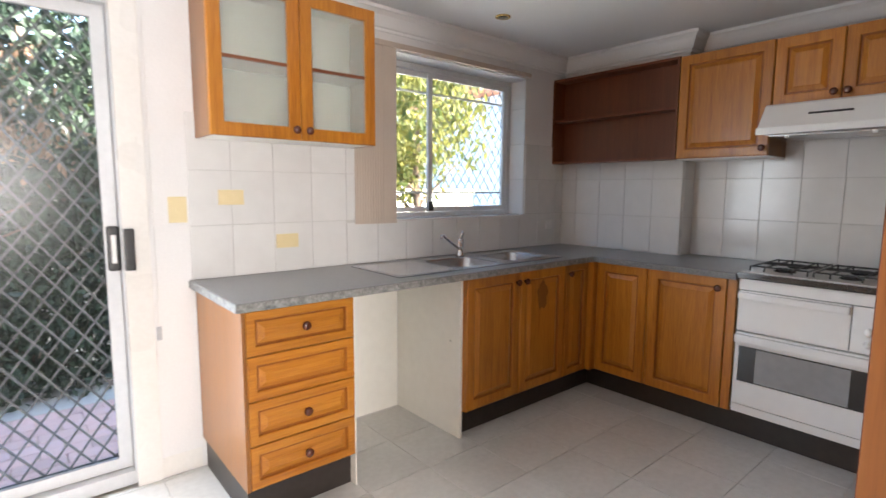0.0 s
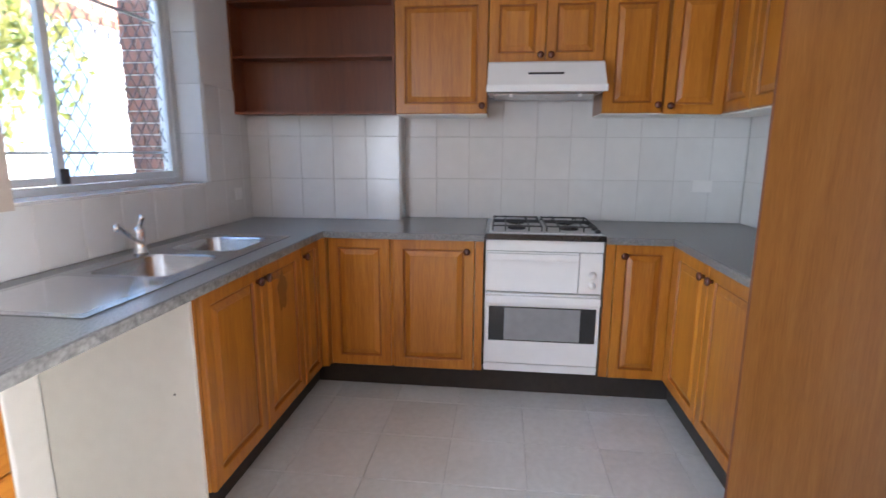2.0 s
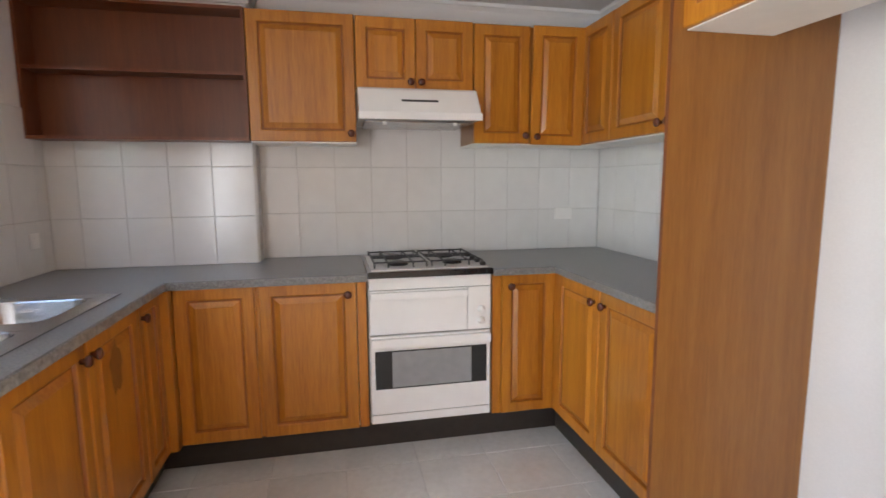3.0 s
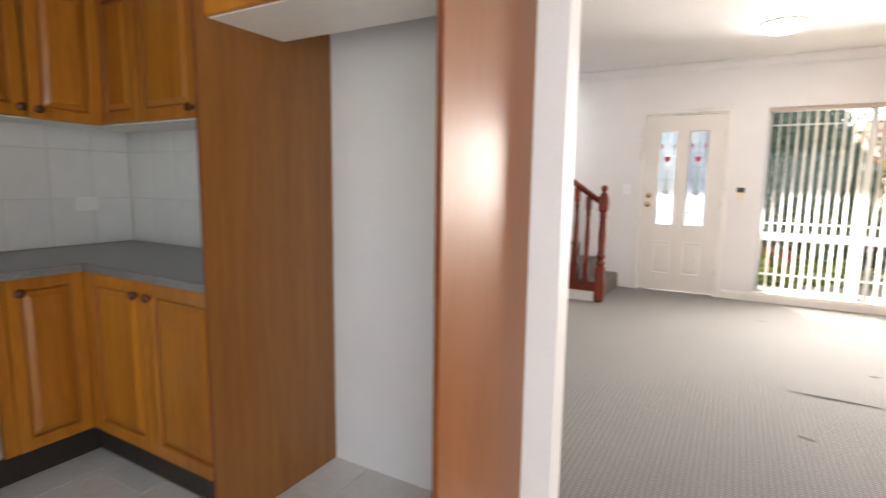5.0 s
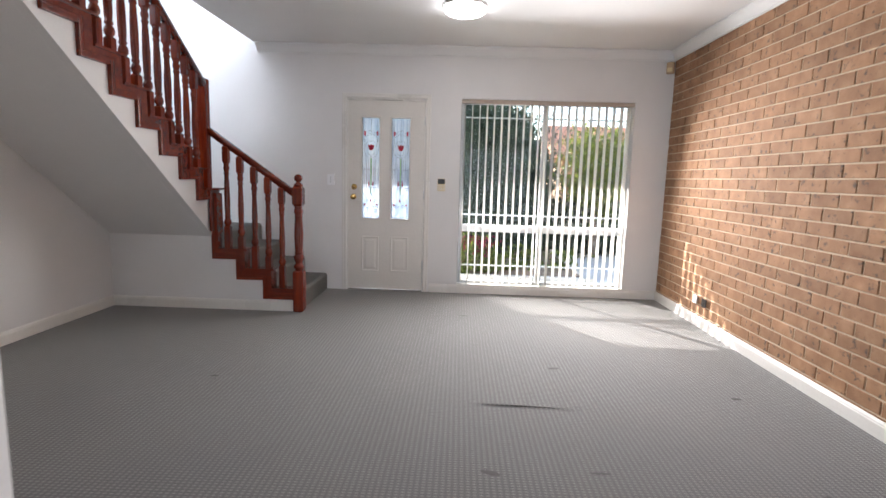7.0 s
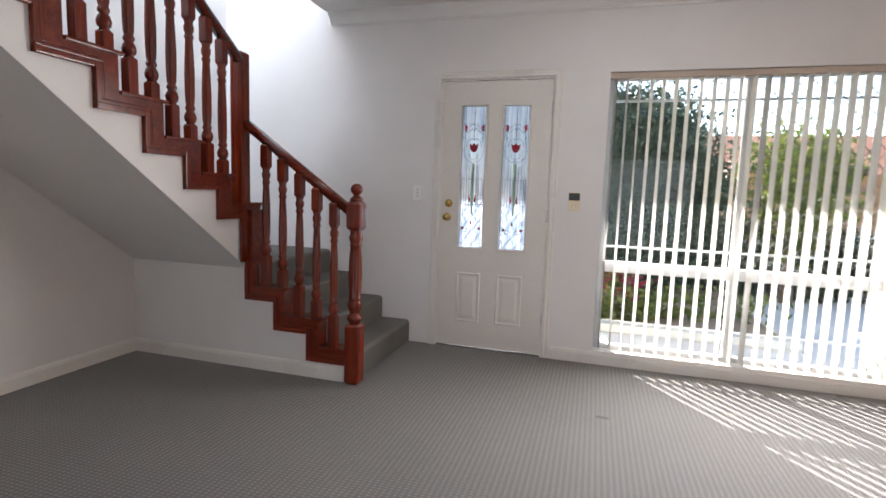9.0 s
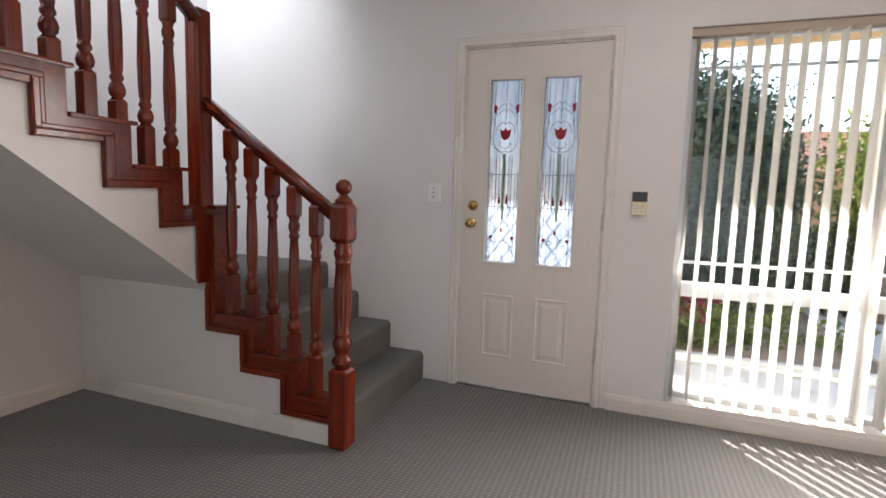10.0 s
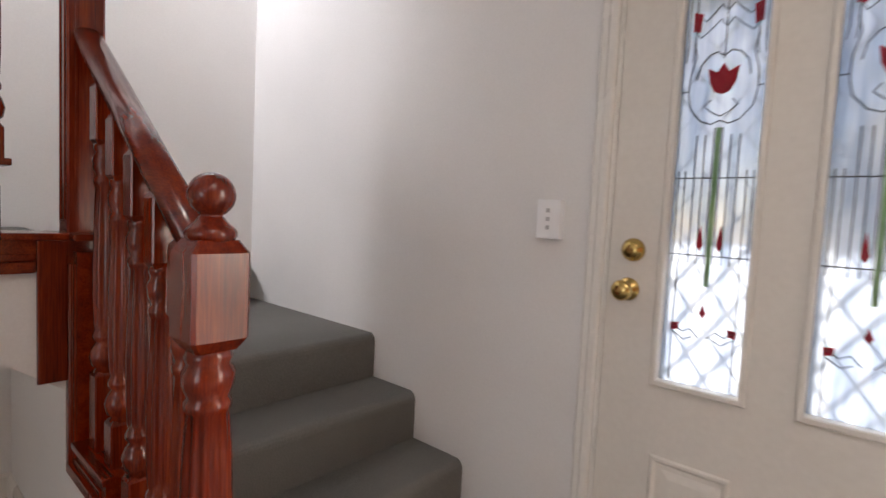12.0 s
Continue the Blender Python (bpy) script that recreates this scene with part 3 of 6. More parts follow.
# Darker carpet colour for the ruck's shaded side and the flattened dents.
carpet_dark = surface("darker_carpet", (0.06, 0.058, 0.055), (0.10, 0.097, 0.092), 0.95, 200, 0.4, 0.003)
mound(1.04, -1.64, 0.60, 0.022, 0.007, -2.7, "raised ruck in the carpet", carpet_mat)
# Shade along the ruck, laid on as a thin dark strip.
mound(1.04, -1.615, 0.58, 0.010, 0.0012, -2.7, "dark strip painted as shade beside the ruck", carpet_dark)
for x, y, w, h, a in ((1.25, -0.97, 0.09, 0.035, -18), (-0.26, -1.85, 0.06, 0.03, 0), (-0.13, -0.89, 0.05, 0.025, 0), (-0.43, -0.89, 0.06, 0.03, 5), (0.75, -2.24, 0.08, 0.03, 10), (0.77, -1.0, 0.10, 0.02, 0), (1.35, -3.5, 0.08, 0.03, 0), (2.9, -1.9, 0.05, 0.03, 0)):
    mound(x, y, w, h, 0.0014, a, "small flattened furniture dent", carpet_dark)

# Cornices
COVE = [(0, 0), (0.012, 0), (0.012, 0.012), (0.022, 0.016), (0.034, 0.034), (0.05, 0.058), (0.068, 0.072), (0.078, 0.076), (0.078, 0.09), (0, 0.09)]


def cornice(path, top, label, height=0.09, plain=1.0):
    k = height / 0.09
    return structure("cornice", sweep([(s * plain, u * k - height) for s, u in COVE], [(x, y, top - 0.001) for x, y in path]), ceiling_paint, label, "cornice")


cornice([(3.585, SY + 0.001), (WX + 0.001, SY + 0.001), (WX + 0.001, 0.28)], LIV_TOP, "white moulded plaster cornice with leaf pattern", 0.095)
cornice([(WX + 0.001, 3.369), (4.526, 3.369), (4.526, 2.416), (4.684, 2.416), (4.684, 0.383), (2.3, 0.383)], KIT_TOP, "white plaster cornice round the kitchen", 0.115, 0.9)
# Raised leaf marks along the living-room cornice
bm = bmesh.new()
n = 62
for i in range(n):
    x = 3.5 - i * (3.5 - WX) / n
    r = bmesh.ops.create_icosphere(bm, subdivisions=1, radius=1.0)
    turn = pose(x, SY + 0.034, LIV_TOP - 0.047, 48, 0, 0) @ pose(0, 0, 0, 0, 0, 35) @ Matrix.Diagonal((0.022, 0.009, 0.006, 1))
    bmesh.ops.transform(bm, matrix=turn, verts=r["verts"])
structure("cornice_leaves", bm, ceiling_paint, "row of small raised plaster leaves on the cornice", "cornice")

# Skirting boards
SKIRT = [(0, 0), (0.016, 0), (0.016, 0.07), (0.013, 0.076), (0.013, 0.082), (0.006, 0.094), (0, 0.094)]


def skirting(path, label="glossy white moulded skirting board"):
    return structure("baseboard", sweep(SKIRT, [(x, y, 0.0) for x, y in path]), trim_paint, label, "skirting")


skirting([(1.725, SY + 0.001), (WX + 0.001, SY + 0.001), (WX + 0.001, 0.28)])
skirting([(4.599, 0.2), (4.599, -3.455), (2.92, -3.455)])
skirting([(1.63, 3.369), (1.81, 3.369)][::-1])
skirting([(2.94, 3.362), (2.29, 3.362)])

# ---- front door ----
door = thing("front_door", "cream painted closed front door with two leadlight panes", "door")
DX0, DX1, DH = 1.806, 2.623, 2.05
GL = ((1.961, 2.157), (2.284, 2.474))
GZ0, GZ1 = 0.80, 1.868
leaf = slab("y", SY + 0.004, SY - 0.04, (DX0 - 0.0005, DX1 - 0.001), (0.017, DH - 0.003), [(a, b, GZ0, GZ1) for a, b in GL])
part("door_leaf", leaf, door_paint, door)
for a, b in GL:
    part("glazing_bead", ring_frame(b - a + 0.03, GZ1 - GZ0 + 0.03, 0.016, 0.008, 0.003), door_paint, door, "cream moulded bead round the glass", at=pose(a - 0.015, SY + 0.0045, GZ0 - 0.015))
    low = bmesh.new()
    w, h = b - a, 0.39
    rings = [(0, 0.0), (0.004, 0.006), (0.010, 0.007), (0.018, 0.001), (0.03, 0.001), (0.05, 0.006), (0.054, 0.006)]
    loops = [[low.verts.new((x, y, z)) for x, z in ((i, i), (w - i, i), (w - i, h - i), (i, h - i))] for i, y in rings]
    for p, q in zip(loops, loops[1:]):
        for k in range(4):
            low.faces.new([p[k], p[(k + 1) % 4], q[(k + 1) % 4], q[k]])
    low.faces.new(loops[-1])
    part("lower_panel", low, door_paint, door, "pressed rectangular panel", at=pose(a, SY + 0.0042, 0.212))


def height_on_pane(v):
    return float(np.interp(v, (0, 0.15, 0.225, 0.36, 0.5, 0.54, 0.62, 0.70, 0.79, 0.855, 0.905, 1), (0, 0.14, 0.175, 0.29, 0.31, 0.335, 0.49, 0.62, 0.705, 0.775, 0.865, 1)))


def leadlight(a, b):
    """One pane with its lead lines and coloured pieces; x from a to b."""
    mid, w, h = (a + b) / 2, b - a, GZ1 - GZ0
    pane = part("pane", box(a, b, SY - 0.024, SY - 0.018, GZ0, GZ1), ripple_glass, door, "rippled clear glass with leaded lines")
    y = SY - 0.016
    lines = bmesh.new()

    def line(pts, r=0.0017):
        tube([(mid + u * w / 2, y, GZ0 + height_on_pane(v) * h) for u, v in pts], r, 5, lines)

    def mirrored(pts):
        line(pts)
        line([(-u, v) for u, v in pts])

    for u in (0.72, 0.88):
        mirrored([(u, 0.995), (u, 0.86), (u * 1.05, 0.84)])
        mirrored([(u, 0.63), (u, 0.36)])
    for u in (0.3, 0.5):
        mirrored([(u, 0.68), (u, 0.36)])
    mirrored([(0.1, 0.69), (0.1, 0.36)])
    line([(0, 0.995), (0, 0.84)])
    mirrored([(0.99, 0.775), (0.80, 0.775)])
    line([(-0.99, 0.62), (0.99, 0.62)])
    line([(-0.99, 0.50), (0.99, 0.50)])
    mirrored([(0.72, 0.905), (0.5, 0.895), (0.3, 0.905), (0.15, 0.915), (0, 0.905)])
    mirrored([(0.8, 0.89), (0.6, 0.875), (0.35, 0.885), (0.15, 0.895), (0, 0.885)])
    mirrored([(0.74, 0.87), (0.66, 0.85), (0.78, 0.81), (0.80, 0.77), (0.72, 0.73), (0.45, 0.70), (0.2, 0.695), (0, 0.70)])
    mirrored([(0.0, 0.845), (0.15, 0.855), (0.35, 0.85), (0.55, 0.83), (0.62, 0.80)])
    mirrored([(0.0, 0.71), (0.2, 0.72), (0.38, 0.735), (0.25, 0.75)])
    mirrored([(0.75, 0.36), (0.75, 0.005)])
    mirrored([(0.75, 0.155), (0.5, 0.135), (0.3, 0.145), (0.1, 0.125)])
    mirrored([(0.75, 0.135), (0.45, 0.115), (0.25, 0.125)])
    part("leading", lines, lead, pane, "dark lead lines")
    for pts, mat, name, label in (
        ([(-0.36, 0.822), (-0.14, 0.812), (0, 0.83), (0.14, 0.812), (0.36, 0.822), (0.30, 0.79), (0.18, 0.768), (0, 0.762), (-0.18, 0.768), (-0.30, 0.79)], red_glass, "tulip", "deep red glass tulip"),
        ([(0.58, 0.905), (0.80, 0.91), (0.80, 0.885), (0.62, 0.882)], red_glass, "bud", "small red glass bud"),
        ([(-0.58, 0.905), (-0.80, 0.91), (-0.80, 0.885), (-0.62, 0.882)], red_glass, "bud", "small red glass bud"),
        ([(0.22, 0.515), (0.32, 0.54), (0.24, 0.565), (0.15, 0.54)], red_glass, "bud", "small red glass bud"),
        ([(-0.22, 0.515), (-0.32, 0.54), (-0.24, 0.565), (-0.15, 0.54)], red_glass, "bud", "small red glass bud"),
        ([(0.02, 0.20), (0.12, 0.225), (0.04, 0.25), (-0.06, 0.225)], red_glass, "bud", "small red glass bud"),
        ([(0.58, 0.165), (0.8, 0.16), (0.78, 0.135), (0.6, 0.14)], red_glass, "bud", "small red glass bud"),
        ([(-0.58, 0.165), (-0.8, 0.16), (-0.78, 0.135), (-0.6, 0.14)], red_glass, "bud", "small red glass bud"),
        ([(-0.06, 0.69), (0.06, 0.69), (0.06, 0.30), (-0.06, 0.30)], stem_glass, "stem", "pale green glass stem"),
    ):
        out = prism([(mid + u * w / 2, GZ0 + height_on_pane(v) * h) for u, v in pts], SY - 0.0175, SY - 0.0145)
        part(name, out, mat, pane, label)


stem_glass = surface("green_glass", (0.10, 0.22, 0.10), (0.2, 0.34, 0.16), 0.2, 40, 0.05)
for a, b in GL:
    leadlight(a, b)
KNOB = [(0, 0.030), (0.004, 0.031), (0.007, 0.028), (0.009, 0.012), (0.03, 0.011), (0.035, 0.022), (0.042, 0.027), (0.052, 0.027), (0.06, 0.022), (0.064, 0.012), (0.065, 0.004)]
part("door_knob", turned(KNOB, 24), brass, door, "round polished brass knob", True, pose(2.563, SY + 0.004, 1.027, -90, 0, 0))
part("deadbolt", turned([(0, 0.031), (0.008, 0.031), (0.014, 0.026), (0.018, 0.022), (0.022, 0.02), (0.023, 0.006)], 24), brass, door, "round brass deadbolt", True, pose(2.556, SY + 0.004, 1.133, -90, 0, 0))
for z in (0.25, 1.02, 1.8):
    part("hinge", turned([(0, 0.006), (0.09, 0.006)], 10), alu, door, "white painted hinge", True, pose(1.803, SY + 0.006, z))
# The door frame and its moulded architrave
ARCH = [(0, 0), (0.052, 0), (0.052, 0.008), (0.044, 0.014), (0.03, 0.012), (0.022, 0.018), (0.006, 0.018), (0, 0.012)]
bm = bmesh.new()
for x0, x1 in ((1.773, 1.804), (2.625, 2.656)):
    box(x0, x1, SY - 0.16, SY + 0.001, 0, 2.053, bm=bm)
box(1.773, 2.656, SY - 0.16, SY + 0.001, 2.0535, 2.084, bm=bm)
box(1.8042, 1.82, SY - 0.056, SY - 0.041, 1.2, 2.053, bm=bm)
box(2.609, 2.6248, SY - 0.056, SY - 0.041, 0.0, 2.053, bm=bm)
structure("door_frame", bm, trim_paint, "white gloss timber door frame", "door frame")
bm = bmesh.new()
outer = [(1.794, 0.0), (1.794, 2.066), (2.636, 2.066), (2.636, 0.0)]
loops = []
for s, u in ARCH:
    loops.append([bm.verts.new((x + (-s if i < 2 else s), SY + 0.001 + u, z + (s if 0 < i < 3 else 0))) for i, (x, z) in enumerate(outer)])
for a, b in zip(loops, loops[1:] + loops[:1]):
    for k in range(3):
        bm.faces.new([a[k], a[k + 1], b[k + 1], b[k]])
structure("architrave", bm, trim_paint, "white gloss moulded architrave round the front door", "architrave")
structure("door_sill", box(1.773, 2.656, SY - 0.2, SY - 0.0, -0.012, 0.006, 0.002), bronze_alu, "dark strip under the front door", "threshold")

# ---- staircase ----
stairs = thing("staircase", "carpeted quarter-turn staircase with red stained timber balustrade", "staircase")
RISE, GO, N0 = 0.177, 0.2415, 2.856
OY = -3.457  # the open side of the lower flight
OX = 3.639  # the open side of the upper flight


def carpet_step(x0, x1, y0, y1, z0, z1, nose):
    """A step wrapped in carpet, with a rounded front; nose: the side it is climbed from."""
    bm = box(x0, x1, y0, y1, z0, z1)
    if nose:
        ax, sign = nose
        edge = [e for e in bm.edges if all(abs(v.co.z - z1) < 1e-5 and abs(v.co[ax] - (min if sign < 0 else max)(w.co[ax] for w in bm.verts)) < 1e-5 for v in e.verts)]
        bmesh.ops.bevel(bm, geom=edge, offset=0.03, segments=4, affect="EDGES", profile=0.5)
    return bm


for k in range(3):
    part("step", carpet_step(N0 + GO * k, N0 + GO * (k + 1) + 0.03, SY + 0.001, OY - 0.10, 0, RISE * (k + 1), (0, -1)), stair_carpet, stairs, "grey carpeted step")
part("step", carpet_step(N0 + GO * 3, EX - 0.002, SY + 0.001, OY - 0.06, 0.3, RISE * 4, (0, -1)), stair_carpet, stairs, "grey carpeted winder step")
# The second winder, from the corner post to the far corner
bm = bmesh.new()
tri = [(3.75, -3.50), (EX - 0.004, SY + 0.004), (EX - 0.004, -3.50)]
top = [bm.verts.new((x, y, RISE * 5)) for x, y in tri]
bot = [bm.verts.new((x, y, RISE * 4 - 0.02)) for x, y in tri]
for k in range(3):
    bm.faces.new([top[k], top[(k + 1) % 3], bot[(k + 1) % 3], bot[k]])
bm.faces.new(top)
bm.faces.new(bot)
part("step", bm, stair_carpet, stairs, "grey carpeted winder step")
UZ, UR, UGO, UY = 1.072, 0.1768, 0.2545, -3.31
for k in range(11):
    z = UZ + UR * k
    y0 = -3.52 if k == 0 else UY + UGO * (k - 1)
    part("step", carpet_step(OX + 0.05, EX - 0.002, y0, UY + UGO * k + 0.03, z - 0.14, z, (1, -1)), stair_carpet, stairs, "grey carpeted step")
part("landing", box(OX - 0.05, EX - 0.002, UY + UGO * 10, 0.21, UZ + UR * 11 - 0.2, UZ + UR * 11), stair_carpet, stairs, "grey carpeted stair head")

# Stepped timber string of the lower flight
outline = [(2.868, 0.108)] + [(x, z) for k in range(1, 4) for x, z in ((N0 + GO * (k - 1) + 0.012, RISE * k + 0.018), (N0 + GO * k + 0.012, RISE * k + 0.018))]
outline += [(N0 + GO * 3 + 0.012, 1.06), (3.648, 1.06), (3.648, 0.467), (3.431, 0.467), (3.431, 0.282), (3.188, 0.282), (3.188, 0.108)]
part("stringer", prism(outline, OY - 0.10, OY + 0.012), jarrah_x, stairs, "red stained stepped timber string")
# Nosing ledges on top of the string, and the thin moulding along its lower edge
for k in range(1, 4):
    part("ledge", box(N0 + GO * (k - 1) - 0.012, N0 + GO * k + 0.01, OY - 0.098, OY + 0.026, RISE * k + 0.0185, RISE * k + 0.036, 0.005), jarrah_x, stairs, "rounded timber ledge")
for x0, x1, z0, z1, first in ((2.905, 3.188, 0.108, 0.282, True), (3.188, 3.431, 0.282, 0.467, False), (3.431, 3.648, 0.467, 1.0, False)):
    for w0, w1, out, e in ((0.001, 0.03, 0.026, 0.006), (0.0305, 0.048, 0.016, 0.004)):
        back = 0.0 if first or w0 < 0.01 else 0.048
        part("moulding", box(x0 - back, x1 - 0.001, OY + 0.0125, OY + out, z0 + w0, z0 + w1, e), jarrah_x, stairs, "stepped timber moulding")
        part("moulding", box(x1 - w1, x1 - w0, OY + 0.0125, OY + out, z0 + (0.0485 if w0 > 0.01 else 0.0305), z1 + 0.03, e), jarrah, stairs, "stepped timber moulding")
# White wall under the lower flight
wall_points = [(2.9, 0), (2.9, 0.11), (3.195, 0.11), (3.195, 0.285), (3.44, 0.285), (3.44, 0.47), (OX + 0.01, 0.47), (OX + 0.01, 0.70), (EX - 0.001, 0.70), (EX - 0.001, 0)]
structure("wall_under_stairs", prism(wall_points, OY - 0.06, OY), paint, "white painted panel below the lower stair flight", "wall")
# Upper flight: stepped string, white side, sloping soffit
steps_up, n_up = [], 11
LAP, DROP = 0.137, 0.065
for k in range(n_up):
    y0 = -3.60 if k == 0 else UY + UGO * (k - 1)
    steps_up += [(y0 + 0.012, UZ + UR * k + 0.018), (UY + UGO * k + 0.012, UZ + UR * k + 0.018)]
low = []
for k in range(n_up):
    y1 = UY + UGO * k + LAP
    low += [(y1, UZ + UR * k - DROP), (y1, UZ + UR * (k + 1) - DROP)]
low = low[:-1]
outline = [(-3.558, 1.014)] + steps_up + low[::-1]


def prism_yz(outline, x0, x1, bm=None):
    bm = bm or bmesh.new()
    a = [bm.verts.new((x0, y, z)) for y, z in outline]
    b = [bm.verts.new((x1, y, z)) for y, z in outline]
    for k in range(len(a)):
        bm.faces.new([a[k], a[(k + 1) % len(a)], b[(k + 1) % len(a)], b[k]])
    bm.faces.new(a)
    bm.faces.new(b)
    return bm


part("stringer", prism_yz(outline, OX - 0.012, OX + 0.09), jarrah_x, stairs, "red stained stepped timber string")
for k in range(n_up):
    y0 = -3.59 if k == 0 else UY + UGO * (k - 1)
    z = UZ + UR * k
    part("ledge", box(OX - 0.026, OX + 0.088, y0 - 0.012, UY + UGO * k + 0.01, z + 0.0185, z + 0.036, 0.005), jarrah_x, stairs, "rounded timber ledge")
    ya, yb = (-3.366 if k == 0 else UY + UGO * (k - 1) + LAP), UY + UGO * k + LAP
    for w0, w1, out, e in ((0.001, 0.03, 0.026, 0.006), (0.0305, 0.048, 0.016, 0.004)):
        back = 0.0 if k == 0 or w0 < 0.01 else 0.048
        part("moulding", box(OX - out, OX - 0.0125, ya - back, yb - 0.001, z - DROP + w0, z - DROP + w1, e), jarrah_x, stairs, "stepped timber moulding")
        part("moulding", box(OX - out, OX - 0.0125, yb - w1, yb - w0, z - DROP + (0.0485 if w0 > 0.01 else 0.0305), z + UR - DROP + 0.03, e), jarrah, stairs, "stepped timber moulding")
part("trim_board", box(OX - 0.026, OX - 0.0125, OY + 0.0265, -3.367, 0.725, UZ + 0.018, 0.004), jarrah, stairs, "upright timber board at the stair corner")
part("ledge", box(3.562, OX - 0.0265, -3.60, OY + 0.026, UZ + 0.0185, UZ + 0.036, 0.005), jarrah_x, stairs, "rounded timber ledge")
SOF = UR / UGO * 1.06
y_end = UY + UGO * 10.6
side = [(OY + 0.0005, 0.721), (OY - 0.055, 0.721), (OY - 0.055, 1.02)] + [(y, z + 0.004) for y, z in low] + [(y_end, low[-1][1]), (y_end, 0.672 + SOF * (y_end - OY)), (OY + 0.0005, 0.672)]
structure("wall_stair_side", prism_yz(side, OX, OX + 0.06), paint, "white painted side of the upper stair flight", "wall")
soffit = [(OY + 0.0005, 0.672), (y_end, 0.672 + SOF * (y_end - OY)), (y_end, 0.72 + SOF * (y_end - OY)), (OY + 0.0005, 0.72)]
structure("stair_soffit", prism_yz(soffit, OX + 0.0605, EX - 0.001), paint, "white painted sloping underside of the stairs", "soffit")

# Posts, rails and balusters
NX, NYY = 2.855, -3.455


def newel_post():
    p = part("newel_post", square_block(0, 0.385, 0.047, 0.014), jarrah, stairs, "turned red stained newel post with ball top", at=pose(NX, NYY, 0))
    prof = [(0.38, 0.036), (0.395, 0.030), (0.405, 0.040), (0.42, 0.043), (0.435, 0.038), (0.445, 0.028), (0.465, 0.030), (0.485, 0.038), (0.51, 0.041), (0.525, 0.034), (0.535, 0.030), (0.545, 0.035), (0.552, 0.035), (0.56, 0.031), (0.62, 0.034), (0.70, 0.037), (0.80, 0.034), (0.865, 0.029), (0.872, 0.033), (0.882, 0.033), (0.89, 0.029), (0.91, 0.036), (0.93, 0.037), (0.945, 0.030), (0.955, 0.034), (0.967, 0.034), (0.972, 0.030)]
    part("shaft", turned([(z, r * (1.12 if 0.39 < z < 0.96 else 1.0)) for z, r in prof], 48, [(0.561, 0.864)], deep=0.22), jarrah, p, "fluted turned shaft", True)
    part("block", square_block(0.968, 1.145, 0.046, 0.02), jarrah, p, "square chamfered block")
    ball = [(1.14, 0.034), (1.15, 0.040), (1.158, 0.040), (1.165, 0.034), (1.172, 0.026), (1.18, 0.020)]
    ball += [(1.215 - 0.036 * math.cos(a), max(0.0165, 0.036 * math.sin(a)) if a < 1 else 0.036 * math.sin(a) + 0.0005) for a in [0.45 + i * (math.pi - 0.45) / 14 for i in range(15)]]
    part("ball", turned(ball, 28), jarrah, p, "turned ball finial", True)


newel_post()
NX2, NY2, BX = 3.706, -3.482, 3.682
post2 = part("corner_post", square_block(RISE * 6 + 0.036, 2.062, 0.043, 0.010), jarrah, stairs, "square red stained corner post", at=pose(NX2, NY2, 0))
for s in (-1, 1):
    part("groove_bead", box(-0.046, -0.043, s * 0.022 - 0.004, s * 0.022 + 0.004, 1.14, 2.0, 0.001), jarrah, post2)
    part("groove_bead", box(s * 0.022 - 0.004, s * 0.022 + 0.004, 0.043, 0.046, 1.14, 2.0, 0.001), jarrah, post2)
RAIL = [(-0.020, -0.028), (0.020, -0.028), (0.022, -0.016), (0.030, -0.008), (0.033, 0.006), (0.030, 0.018), (0.018, 0.028), (0.0, 0.031), (-0.018, 0.028), (-0.030, 0.018), (-0.033, 0.006), (-0.030, -0.008), (-0.022, -0.016)]
RA, RB = (NX + 0.05, 1.078), (NX2 - 0.042, 1.615)
part("handrail", sweep(RAIL, [(RA[0], NYY - 0.03, RA[1]), (RB[0], NYY - 0.03, RB[1])]), jarrah_x, stairs, "rounded red stained handrail", True)
slope2 = UR / UGO
RC = (NY2 + 0.042, 2.005)
part("handrail", sweep(RAIL, [(BX, RC[0], RC[1]), (BX, RC[0] + 2.7, RC[1] + 2.7 * slope2)]), jarrah_x, stairs, "rounded red stained handrail", True)


def baluster(x, y, z0, z1):
    """A turned baluster between its ledge and the rail; the lower block takes up the difference."""
    h = z1 - z0
    block = max(0.03, h - 0.715)
    p = part("baluster", square_block(0, block, 0.027, 0.0105), jarrah, stairs, at=pose(x, y, z0))
    t = block
    prof = [(0, 0.017), (0.008, 0.014), (0.014, 0.020), (0.03, 0.023), (0.045, 0.019), (0.055, 0.013), (0.062, 0.018), (0.07, 0.018), (0.078, 0.014), (0.09, 0.0165), (0.13, 0.018), (0.20, 0.0185), (0.28, 0.016), (0.335, 0.0135), (0.342, 0.017), (0.35, 0.017), (0.357, 0.013), (0.37, 0.018), (0.385, 0.019), (0.398, 0.014), (0.404, 0.017), (0.41, 0.017), (0.416, 0.013)]
    part("shaft", turned([(t - 0.004 + z * 1.38, r * 1.45) for z, r in prof], 32, [(t + 0.115, t + 0.462)], deep=0.24), jarrah, p, "fluted turned shaft", True)
    part("top_block", square_block(t + 0.562, h, 0.027, 0.013), jarrah, p)


def rail_low(x):
    return RA[1] - 0.03 + (RB[1] - RA[1]) * (x - RA[0]) / (RB[0] - RA[0])


